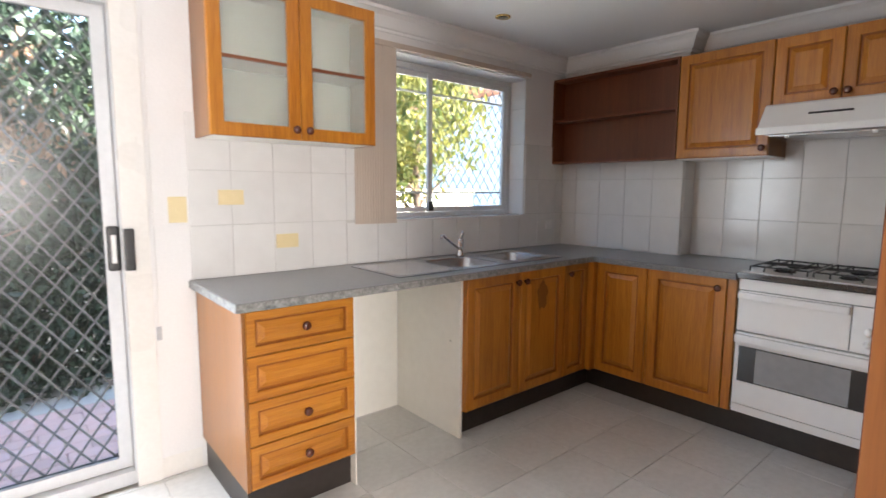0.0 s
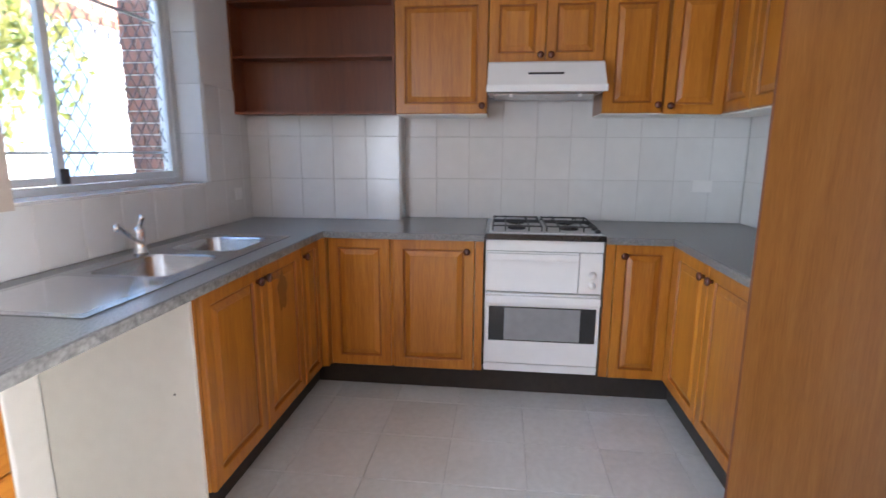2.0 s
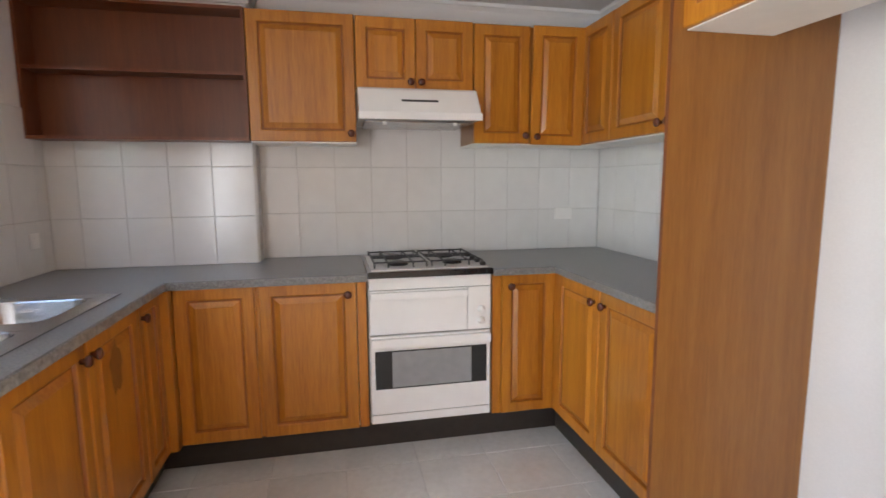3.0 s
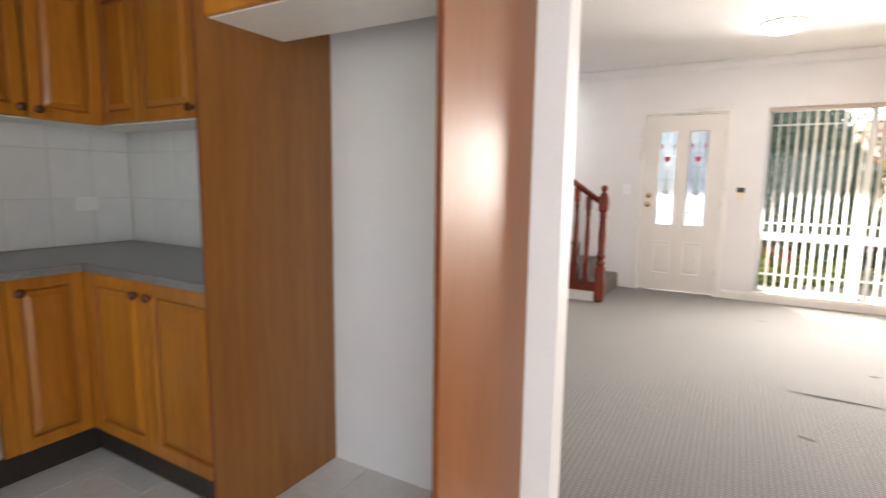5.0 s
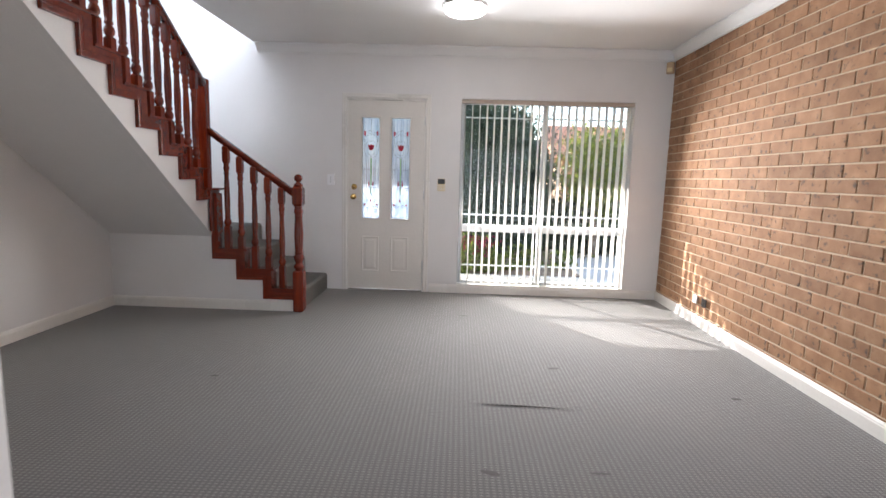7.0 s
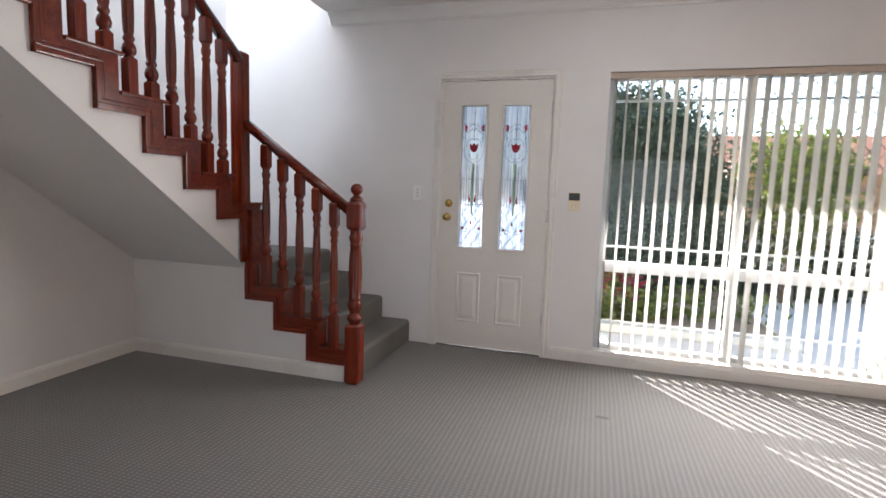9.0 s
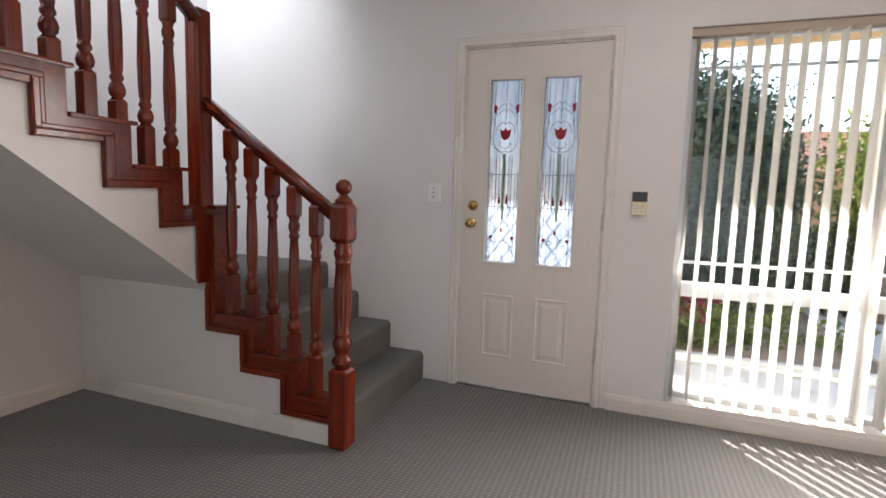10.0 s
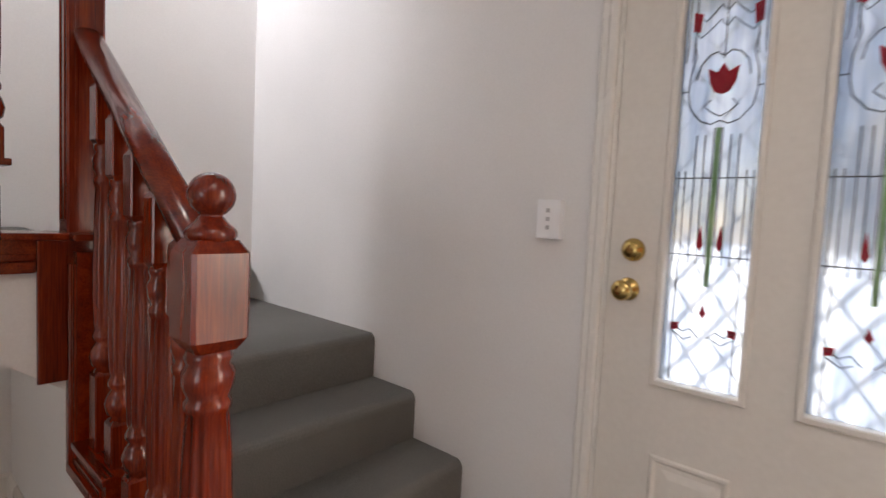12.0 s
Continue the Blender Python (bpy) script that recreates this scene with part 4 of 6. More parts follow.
for x in (3.018, 3.142, 3.266, 3.39, 3.514):
    level = int((x - N0) / GO) + 1
    baluster(x, NYY - 0.03, RISE * level + 0.035, rail_low(x) + 0.004)
for k in range(20):
    y = -3.287 + 0.1285 * k
    level = int((y - UY + 0.02) / UGO) + 1
    baluster(BX, y, UZ + UR * level + 0.035, RC[1] - 0.03 + (y - RC[0]) * slope2 + 0.004)

# ---- kitchen ----
KNOB_SHAPE = [(0, 0.009), (0.008, 0.008), (0.012, 0.012), (0.018, 0.018), (0.024, 0.0185), (0.029, 0.015), (0.031, 0.006)]


def cabinet_door(parent, w, h, at, knob=None, border=0.055, material=None, t=0.02, name="door"):
    """A raised-panel front facing -y in its own axes; knob: its place (x, z) on the front."""
    d = part(name, panel(w, h, t, border), material or oak, parent, at=at)
    # The groove's faces take the darker oak.
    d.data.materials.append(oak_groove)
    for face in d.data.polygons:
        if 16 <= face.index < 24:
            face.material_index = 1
    if knob:
        part("knob", turned(KNOB_SHAPE, 16), knob_wood, d, "round dark red timber knob", True, pose(knob[0], -t, knob[1], 90, 0, 0))
    return d


def north_front(x, z):
    return pose(x, 2.772, z)


def east_front(y, z, x=4.078):
    """Fronts that face -x: local x runs towards -y."""
    return pose(x, y, z, 0, 0, -90)


def south_front(x, z, y=0.935):
    """Fronts that face +y: local x runs towards -x."""
    return pose(x, y, z, 0, 0, 180)


BZ, BH = 0.152, 0.712

# Drawers
drawers = thing("drawer_unit", "honey oak unit of four drawers, one knob missing", "cabinet")
part("body", box(1.826, 2.286, 2.775, 3.35, 0.15, 0.862), white_board, drawers)
part("side_panel", box(1.812, 1.8255, 2.756, 3.352, 0.15, 0.862, 0.001), laminate, drawers, "brown woodgrain side panel")
part("side_panel", box(2.2865, 2.292, 2.756, 3.34, 0.002, 0.862, 0.001), white_board, drawers, "white side panel")
dz = 0.712 / 4
for i in range(4):
    at = pose(1.828, 2.773, BZ + dz * i + 0.001)
    cabinet_door(drawers, 0.457, dz - 0.004, at, None if i == 2 else (0.232, 0.09), 0.036, oak_flat, name="drawer")
part("kickboard", box(1.84, 2.285, 2.80, 2.816, 0.0, 0.149), kick, drawers, "dark kickboard")
part("kickboard", box(1.826, 1.8395, 2.80, 3.35, 0.0, 0.149), kick, drawers, "dark kickboard")

# Space for a dishwasher between the drawers and a white end panel
structure("wall_lining", box(2.293, 2.9285, 3.352, 3.3685, 0.0, 0.862), white_board, "white board lining behind the open appliance space", "wall lining")
sink_cab = thing("sink_cabinet", "honey oak sink cabinet with stained door and white end", "cabinet")
part("end_panel", box(2.93, 2.946, 2.783, 3.35, 0.002, 0.862, 0.001), white_board, sink_cab, "white end panel with a small screw hole")
part("end_panel_foot", box(2.9305, 2.9455, 2.85, 3.35, 0.0, 0.002), white_board, sink_cab)
part("screw_hole", turned([(0, 0.004), (0.001, 0.004)], 8), black_plastic, sink_cab, "small dark screw hole", at=pose(2.9298, 2.86, 0.52, 0, -90, 0))
part("body", box(2.948, 3.772, 2.795, 3.35, 0.15, 0.70), white_board, sink_cab)
part("face_frame", ring_frame(0.826, 0.712, 0.02, 0.02), oak, sink_cab, at=pose(2.947, 2.774, 0.15))
cabinet_door(sink_cab, 0.405, BH, north_front(2.949, BZ), (0.375, 0.655))
stained = cabinet_door(sink_cab, 0.405, BH, north_front(3.362, BZ), (0.03, 0.655))
corner_cab = thing("corner_cabinet", "honey oak corner cabinet with a narrow door", "cabinet")
part("body", box(3.776, 4.07, 2.795, 3.35, 0.15, 0.70), white_board, corner_cab)
cabinet_door(corner_cab, 0.232, BH, north_front(3.778, BZ), (0.03, 0.655), 0.045)
part("corner_post", box(4.012, 4.082, 2.719, 2.79, 0.152, 0.864, 0.002), oak, corner_cab)
part("stile", box(4.074, 4.094, 2.360, 2.386, 0.152, 0.864, 0.001), oak, corner_cab)
# Stain on the middle door: a dull dark oval
stain_mat = surface("dull_stain", (0.20, 0.075, 0.012), (0.31, 0.12, 0.018), 0.6, 30, 0.05)
bm = bmesh.new()
r = bmesh.ops.create_circle(bm, cap_ends=True, segments=28, radius=1.0)
for v in r["verts"]:
    wob = 1 + 0.12 * math.sin(5 * math.atan2(v.co.y, v.co.x)) + 0.07 * math.sin(9 * math.atan2(v.co.y, v.co.x) + 1)
    v.co = Vector((v.co.x * 0.046 * wob, 0, v.co.y * 0.085 * wob))
part("stain", bm, stain_mat, stained, "dark round heat stain", at=pose(0.19, -0.0205, 0.555))

# Run beside the cooker
base_e = thing("base_cabinet", "honey oak base cabinet with two doors", "cabinet", group="base cabinets")
part("body", box(4.095, 4.52, 1.90, 2.72, 0.15, 0.86), white_board, base_e)
cabinet_door(base_e, 0.335, BH, east_front(2.717, BZ), None)
cabinet_door(base_e, 0.428, BH, east_front(2.364, BZ), (0.39, 0.655))
part("filler", box(4.066, 4.09, 1.889, 1.932, 0.152, 0.864, 0.002), oak, base_e, "narrow oak filler strip")
base_s = thing("base_cabinet", "narrow honey oak base cabinet with one door", "cabinet", group="base cabinets")
part("body", box(4.095, 4.67, 0.97, 1.272, 0.15, 0.86), white_board, base_s)
cabinet_door(base_s, 0.275, BH, east_front(1.228, BZ), (0.04, 0.655), 0.05)
part("filler", box(4.066, 4.09, 1.231, 1.275, 0.152, 0.864, 0.002), oak, base_s, "narrow oak filler strip")
base_r = thing("base_cabinet", "honey oak base cabinet with a pair of doors", "cabinet", group="base cabinets")
part("body", box(3.176, 4.06, 0.39, 0.915, 0.15, 0.86), white_board, base_r)
cabinet_door(base_r, 0.415, BH, south_front(4.03, BZ), (0.375, 0.655))
cabinet_door(base_r, 0.43, BH, south_front(3.608, BZ), (0.04, 0.655))
part("corner_post", box(4.032, 4.082, 0.915, 0.952, 0.152, 0.864, 0.002), oak, base_r)
bm = box(2.947, 4.156, 2.832, 2.846, 0.0, 0.149)
structure("kickboard", bm, kick, "dark brown kickboard below the cabinets", "kickboard")
structure("kickboard", box(4.156, 4.17, 0.888, 2.8315, 0.0, 0.149), kick, "dark brown kickboard below the cabinets", "kickboard")
structure("kickboard", box(3.174, 4.1555, 0.876, 0.89, 0.0, 0.149), kick, "dark brown kickboard below the cabinets", "kickboard")

# Worktop with the openings for the sink bowls and the cooker
worktop = tagged(part("worktop", slab("z", 0.864, 0.90, (1.79, KX - 0.001), (0.383, NY - 0.001), [
    (1.79, 3.174, 0.383, 2.733), (3.174, 4.032, 0.962, 2.733), (4.032, 4.60, 1.279, 1.884),
    (4.528, KX - 0.001, 2.418, NY - 0.001), (2.985, 3.345, 2.885, 3.2), (3.425, 3.765, 2.885, 3.2)]), granite), "grey speckled laminate worktop with chipped front edge", "worktop")
bev = worktop.modifiers.new("edge", "BEVEL")
bev.width, bev.segments, bev.limit_method, bev.angle_limit = 0.004, 2, "ANGLE", radians(40)

# Pale specks hold both the worn chips and the north edge's highlights.
edge_mat = surface("worn_lit_edge", (0.10, 0.10, 0.10), (0.36, 0.36, 0.34), 0.4, 75, 0.25, 0.003, broad=30)
for x0, x1, y0, y1 in ((1.792, 4.0305, 2.7305, 2.7328), (4.0295, 4.0318, 1.886, 2.729), (4.0295, 4.0318, 0.964, 1.277), (3.176, 4.029, 0.9622, 0.9645), (1.7875, 1.7898, 2.735, 3.366)):
    part("front_edge", box(x0, x1, y0, y1, 0.8655, 0.8955, 0.0008), edge_mat if y0 > 2.5 else granite, worktop, "worn speckled edge strip")

# Sink
sink = thing("sink", "stainless steel sink with two bowls and a drainer", "sink")
SZ = 0.9045
bm = slab("z", 0.9005, SZ, (2.575, 3.835), (2.825, 3.275), [(2.99, 3.34, 2.89, 3.195), (3.43, 3.76, 2.89, 3.195)])
part("rim", bm, steel, sink)
for x0, x1, depth in ((2.99, 3.34, 0.15), (3.43, 3.76, 0.12)):
    bm = bmesh.new()
    rings = []
    for inset, z in ((0, SZ), (0.004, SZ - 0.008), (0.012, SZ - depth + 0.03), (0.03, SZ - depth), (0.10, SZ - depth - 0.003)):
        pts = []
        rad = 0.06
        for cx, cy, a0 in ((x1 - rad, 3.195 - rad, 0), (x0 + rad, 3.195 - rad, 90), (x0 + rad, 2.89 + rad, 180), (x1 - rad, 2.89 + rad, 270)):
            for k in range(5):
                a = radians(a0 + k * 22.5)
                x, y = cx + rad * math.cos(a), cy + rad * math.sin(a)
                mx, my = (x0 + x1) / 2, (2.89 + 3.195) / 2
                pts.append(bm.verts.new((mx + (x - mx) * (1 - inset / ((x1 - x0) / 2)), my + (y - my) * (1 - inset / 0.1525), z)))
        rings.append(pts)
    for a, b in zip(rings, rings[1:]):
        for k in range(20):
            bm.faces.new([a[k], a[(k + 1) % 20], b[(k + 1) % 20], b[k]])
    bm.faces.new(rings[-1])
    bowl = part("bowl", bm, steel, sink, "rounded steel bowl", True)
    part("waste", turned([(0, 0.034), (0.003, 0.033), (0.004, 0.02), (0.002, 0.004)], 20), chrome, bowl, "round chrome waste", True, pose((x0 + x1) / 2, 3.04, SZ - depth - 0.0025))
    # steel corners that fill between the straight opening and the rounded bowl
    for cx, cy, sx, sy in ((x0, 2.89, 1, 1), (x1, 2.89, -1, 1), (x0, 3.195, 1, -1), (x1, 3.195, -1, -1)):
        bm = bmesh.new()
        pts = [bm.verts.new((cx, cy, SZ - 0.0004))] + [bm.verts.new((cx + sx * (0.06 - 0.06 * math.cos(a)), cy + sy * (0.06 - 0.06 * math.sin(a)), SZ - 0.0004)) for a in [radians(k * 22.5) for k in range(5)]]
        bm.faces.new(pts)
        part("corner", bm, steel, bowl)
part("drainer", box(2.60, 2.955, 2.855, 3.245, SZ - 0.0005, SZ + 0.0006, 0.0003), drainer_steel, sink, "smooth sheet steel drainer")
tap = thing("kitchen_mixer", "chrome kitchen mixer tap behind the sink", "tap", at=pose(3.33, 3.235, SZ))
part("body", turned([(0, 0.027), (0.01, 0.027), (0.014, 0.022), (0.07, 0.021), (0.09, 0.022), (0.105, 0.02), (0.11, 0.01)], 20), chrome, tap, smooth=True)
part("spout", tube([(0, -0.01, 0.04), (-0.07, -0.03, 0.075), (-0.15, -0.06, 0.115), (-0.21, -0.085, 0.145), (-0.225, -0.09, 0.145), (-0.235, -0.094, 0.13)], 0.009, 12), chrome, tap, "long swivelling spout", True)
part("lever", tube([(0, 0, 0.105), (0.003, -0.004, 0.125), (0.008, -0.010, 0.143), (0.010, -0.016, 0.150)], 0.012, 10), chrome, tap, "short lever", True)

# Cooker
cooker = thing("cooker", "white gas cooker with grill and dark oven window", "cooker")
CX = 4.062
part("body", box(4.10, 4.60, 1.284, 1.88, 0.152, 0.872), enamel, cooker)
part("hob", box(4.035, 4.6, 1.281, 1.883, 0.875, 0.906, 0.006), black_enamel, cooker, "black enamel hob")
part("hob_tray", box(4.06, 4.585, 1.30, 1.864, 0.9065, 0.9105, 0.002), enamel, cooker, "white enamel hob tray")
part("fascia", box(CX, 4.10, 1.286, 1.878, 0.815, 0.873, 0.006), enamel, cooker, "white front strip below the hob")
grill = part("grill_door", box(CX, 4.10, 1.405, 1.876, 0.60, 0.812, 0.006), enamel, cooker, "white drop-down grill door")
part("handle", box(CX - 0.028, CX - 0.0005, 1.408, 1.873, 0.768, 0.806, 0.010), enamel, grill, "long white bar handle")
ctrl = part("control_panel", box(CX, 4.10, 1.287, 1.402, 0.60, 0.812, 0.005), enamel, cooker, "white control panel")
for z in (0.645, 0.70):
    part("knob", turned([(0, 0.019), (0.012, 0.018), (0.016, 0.012), (0.03, 0.011), (0.032, 0.006)], 18), white_plastic, ctrl, "small white control knob", True, pose(CX, 1.335, z, 0, -90, 0))
oven = part("oven_door", box(CX, 4.10, 1.288, 1.876, 0.205, 0.592, 0.006), enamel, cooker, "white oven door")
part("handle", box(CX - 0.034, CX - 0.0005, 1.29, 1.874, 0.538, 0.584, 0.012), enamel, oven, "long white bar handle")
part("window_surround", box(CX - 0.003, CX - 0.0002, 1.306, 1.856, 0.332, 0.520, 0.001), black_enamel, oven, "black glass surround")
part("window", box(CX - 0.0045, CX - 0.0032, 1.385, 1.775, 0.338, 0.514, 0.0005), oven_glass, oven, "grey oven window")
part("plinth", box(CX + 0.004, 4.10, 1.288, 1.876, 0.158, 0.20, 0.004), enamel, cooker, "white lower strip")
for yc in (1.445, 1.72):
    trivet = bmesh.new()
    z = 0.935
    for dx in (-0.19, -0.03, 0.03, 0.19):
        tube([(4.32 + dx, yc - 0.125, z), (4.32 + dx, yc + 0.125, z)], 0.0045, 6, trivet)
    for dy in (-0.125, -0.06, 0.06, 0.125):
        tube([(4.10, yc + dy, 0.914), (4.105, yc + dy, z), (4.535, yc + dy, z), (4.54, yc + dy, 0.914)], 0.0045, 6, trivet)
    part("trivet", trivet, iron, cooker, "dark wire pan support")
    for xc in (4.21, 4.43):
        part("burner", turned([(0, 0.05), (0.006, 0.048), (0.008, 0.04), (0.014, 0.04), (0.018, 0.03), (0.019, 0.004)], 20), black_enamel, cooker, "round black gas burner", True, pose(xc, yc, 0.911))
for k in range(4):
    part("tap_knob", turned([(0, 0.016), (0.012, 0.015), (0.016, 0.012), (0.018, 0.004)], 14), black_plastic, cooker, "small black gas knob", True, pose(4.10 + 0.1 * k, 1.316, 0.911))

# Range hood
hood = thing("range_hood", "white slim range hood with sliding switches", "range hood")
out = [(4.192, 1.617), (4.192, 1.645), (4.285, 1.765), (4.30, 1.775), (KX - 0.002, 1.775), (KX - 0.002, 1.625)]
part("canopy", prism(out, 1.298, 1.892), enamel, hood)
nrm = math.degrees(math.atan2(1.765 - 1.645, 4.285 - 4.192))
slot_at = pose(4.2405, 1.595, 1.7065, 0, -nrm, 0)
part("vent_slot", box(-0.006, 0.006, -0.09, 0.09, 0.0005, 0.003, 0.001), black_plastic, hood, "dark vent slot", at=slot_at)
part("front_lip", box(4.180, 4.1915, 1.294, 1.896, 1.612, 1.647, 0.003), white_plastic, hood, "white plastic front lip")
part("filter", box(4.26, 4.62, 1.33, 1.86, 1.606, 1.6165, 0.002), steel, hood, "metal grease filter")
for y in (1.40, 1.44, 1.48):
    part("switch", box(4.1775, 4.1798, y - 0.012, y + 0.012, 1.622, 1.636, 0.0008), white_plastic, hood)
for y in (1.42, 1.77):
    part("clip", box(4.23, 4.25, y - 0.008, y + 0.008, 1.592, 1.6055, 0.002), white_plastic, hood)


# Wall cabinets over the cooker wall
def wall_cabinet(label, y0, y1, z0, z1, doors, group="wall cabinets"):
    c = thing("wall_cabinet", label, "cabinet", group=group)
    part("body", box(4.405, KX - 0.002, y0 + 0.001, y1 - 0.001, z0, z1), laminate, c)
    part("base_board", box(4.402, KX - 0.003, y0 + 0.001, y1 - 0.001, z0 - 0.006, z0 - 0.0005), white_board, c, "white underside")
    for ya, yb, knob in doors:
        w, h = yb - ya, z1 - z0
        cabinet_door(c, w - 0.004, h, pose(4.404, yb - 0.002, z0, 0, 0, -90), (w - 0.03 if knob == "r" else 0.026, 0.04) if knob else None)
    return c


wall_cabinet("honey oak wall cabinet beside the hood", 1.897, 2.409, 1.52, 2.135, [(1.897, 2.409, "r")])
wall_cabinet("low honey oak cabinet above the hood", 1.286, 1.895, 1.78, 2.132, [(1.592, 1.895, "r"), (1.286, 1.592, "l")])
wall_cabinet("honey oak wall cabinet with one door", 0.972, 1.284, 1.52, 2.128, [(0.972, 1.284, "r")])
cc = wall_cabinet("corner wall cabinet with a sagging oak door", 0.40, 0.970, 1.52, 2.128, [])
cabinet_door(cc, 0.285, 0.618, pose(4.395, 0.966, 1.515, 0, 1.2, -96), (0.03, 0.04), 0.05)
south_wall = thing("wall_cabinet", "honey oak wall cabinet with three doors", "cabinet", group="wall cabinets")
part("body", box(3.176, 4.385, 0.384, 0.66, 1.515, 2.128), laminate, south_wall)
part("base_board", box(3.176, 4.386, 0.384, 0.66, 1.508, 1.5145), white_board, south_wall, "white underside")
for x1, x0, knob in ((4.372, 4.058, None), (4.055, 3.622, "r"), (3.618, 3.18, "l")):
    w = x1 - x0
    cabinet_door(south_wall, w - 0.004, 0.613, pose(x1, 0.661, 1.515, 0, 0, 180), None if not knob else (w - 0.03 if knob == "r" else 0.03, 0.04))

# Open shelf
shelf = thing("open_shelf", "empty reddish brown open shelf with one board", "shelf")
part("back", box(4.512, 4.526, 2.425, 3.355, 1.535, 2.125), shelf_wood, shelf)
part("top", box(4.383, 4.526, 2.412, 3.368, 2.1255, 2.14), shelf_wood, shelf)
part("bottom", box(4.383, 4.526, 2.412, 3.368, 1.52, 1.5345), shelf_wood, shelf)
for y0, y1 in ((2.412, 2.4245), (3.3555, 3.368)):
    part("side", box(4.383, 4.526, y0, y1, 1.535, 2.125), shelf_wood, shelf)
part("shelf_board", box(4.392, 4.5115, 2.4255, 3.3545, 1.828, 1.842), shelf_wood, shelf)

# Glass-fronted wall cabinet
display = thing("glass_cabinet", "honey oak wall cabinet with two frosted glass doors", "cabinet")
W0, W1, WZ0, WZ1 = 1.842, 2.648, 1.54, 2.20
part("side", box(W0, W0 + 0.016, 3.152, NY - 0.001, WZ0, WZ1), laminate, display, "brown woodgrain side")
part("side", box(W1 - 0.016, W1, 3.152, NY - 0.001, WZ0, WZ1), laminate, display, "brown woodgrain side")
part("base_board", box(W0 + 0.0165, W1 - 0.0165, 3.152, NY - 0.001, WZ0, WZ0 + 0.016), white_board, display, "white underside")
part("top_board", box(W0 + 0.0165, W1 - 0.0165, 3.152, NY - 0.001, WZ1 - 0.016, WZ1), white_board, display)
part("back", box(W0 + 0.0165, W1 - 0.0165, NY - 0.008, NY - 0.0012, WZ0 + 0.0165, WZ1 - 0.0165), white_board, display)
part("shelf_board", box(W0 + 0.0165, W1 - 0.0165, 3.153, NY - 0.0085, 1.862, 1.878), shelf_wood, display, "brown inner shelf edge")
half = (W1 - W0) / 2
for i in range(2):
    d = part("door", ring_frame(half - 0.003, WZ1 - WZ0, 0.058, 0.02, 0.004), oak, display, at=pose(W0 + half * i + half - 0.002, 3.151, WZ0, 0, 0, 180))
    p = part("pane", box(0.056, half - 0.06, 0.006, 0.010, 0.056, WZ1 - WZ0 - 0.056), reed_glass, d, "frosted patterned glass")
    # Added strip on the glass that repeats the edge of the shelf behind.
    part("glazing_bar", box(0.057, half - 0.061, 0.0105, 0.0135, 1.862 - WZ0, 1.876 - WZ0, 0.001), shelf_wood, d, "thin dark red strip on the glass, repeating the shelf edge")
    part("knob", turned(KNOB_SHAPE, 16), knob_wood, d, "round dark red timber knob", True, pose(0.03 if i == 0 else half - 0.033, 0.02, 0.045, -90, 0, 0))

# Fridge space: two tall side panels and a cabinet above
tall_l = tagged(part("tall_panel", box(3.156, 3.172, 0.384, 1.0, 0.0, KIT_TOP - 0.002, 0.001), laminate), "tall brown woodgrain panel beside the fridge space", "panel")
tall_r = tagged(part("tall_panel", box(2.239, 2.2562, 0.449, 1.037, 0.0, KIT_TOP - 0.002, 0.001), gable), "tall glossy cherry-coloured panel at the kitchen entry", "panel")
for panel_ob, x0, x1, y in ((tall_l, 3.156, 3.172, 1.0), (tall_r, 2.239, 2.2562, 1.037)):
    part("edge_band", box(x0 + 0.0005, x1 - 0.0005, y + 0.0002, y + 0.0016, 0.002, KIT_TOP - 0.004, 0.0005), shelf_wood, panel_ob, "darker front edge strip")
over = thing("overhead_cabinet", "honey oak cabinet above the empty fridge space", "cabinet")
part("body", box(2.2575, 3.155, 0.64, 0.95, 1.768, KIT_TOP - 0.003), white_board, over)
for x1, knob in ((3.153, 0.41), (2.705, 0.03)):
    cabinet_door(over, 0.445, 0.535, pose(x1, 0.951, 1.772, 0, 0, 180), (knob, 0.04))


# Switches and outlets on the walls
def wall_plate(name, label, category, w, h, at, material, bits, thick=0.009):
    """A plate facing -y in its own axes with small raised bits (x, z, w, h, material)."""
    t = thing(name, label, category, at=at)
    part("plate", box(-w / 2, w / 2, -thick, 0, -h / 2, h / 2, 0.003), material, t)
    for x, z, bw, bh, m in bits:
        part("rocker", box(x - bw / 2, x + bw / 2, -thick - 0.003, -thick - 0.0002, z - bh / 2, z + bh / 2, 0.001), m, t)
    return t


wall_plate("light_switch", "yellowed cream light switch beside the garden door", "switch", 0.075, 0.115, pose(1.756, NY, 1.222), cream, [(0, 0, 0.012, 0.022, cream)])
wall_plate("light_switch", "yellowed cream double switch on the tiles", "switch", 0.115, 0.07, pose(1.987, NY - 0.006, 1.276), cream, [(0.02, 0, 0.03, 0.04, cream)])
wall_plate("power_outlet", "pale cream double power outlet on the tiles", "outlet", 0.115, 0.07, pose(2.257, NY - 0.006, 1.056), cream, [(-0.03, 0.015, 0.01, 0.012, cream), (0.03, 0.015, 0.01, 0.012, cream)])
wall_plate("power_outlet", "white double power outlet on the tiles", "outlet", 0.115, 0.07, pose(KX - 0.007, 0.627, 1.118, 0, 0, -90), white_plastic, [(-0.03, 0.015, 0.01, 0.012, white_plastic), (0.03, 0.015, 0.01, 0.012, white_plastic)])
wall_plate("power_outlet", "white power outlet beside the window", "outlet", 0.07, 0.07, pose(4.36, NY - 0.006, 1.06), white_plastic, [(0, 0.012, 0.01, 0.012, white_plastic)])
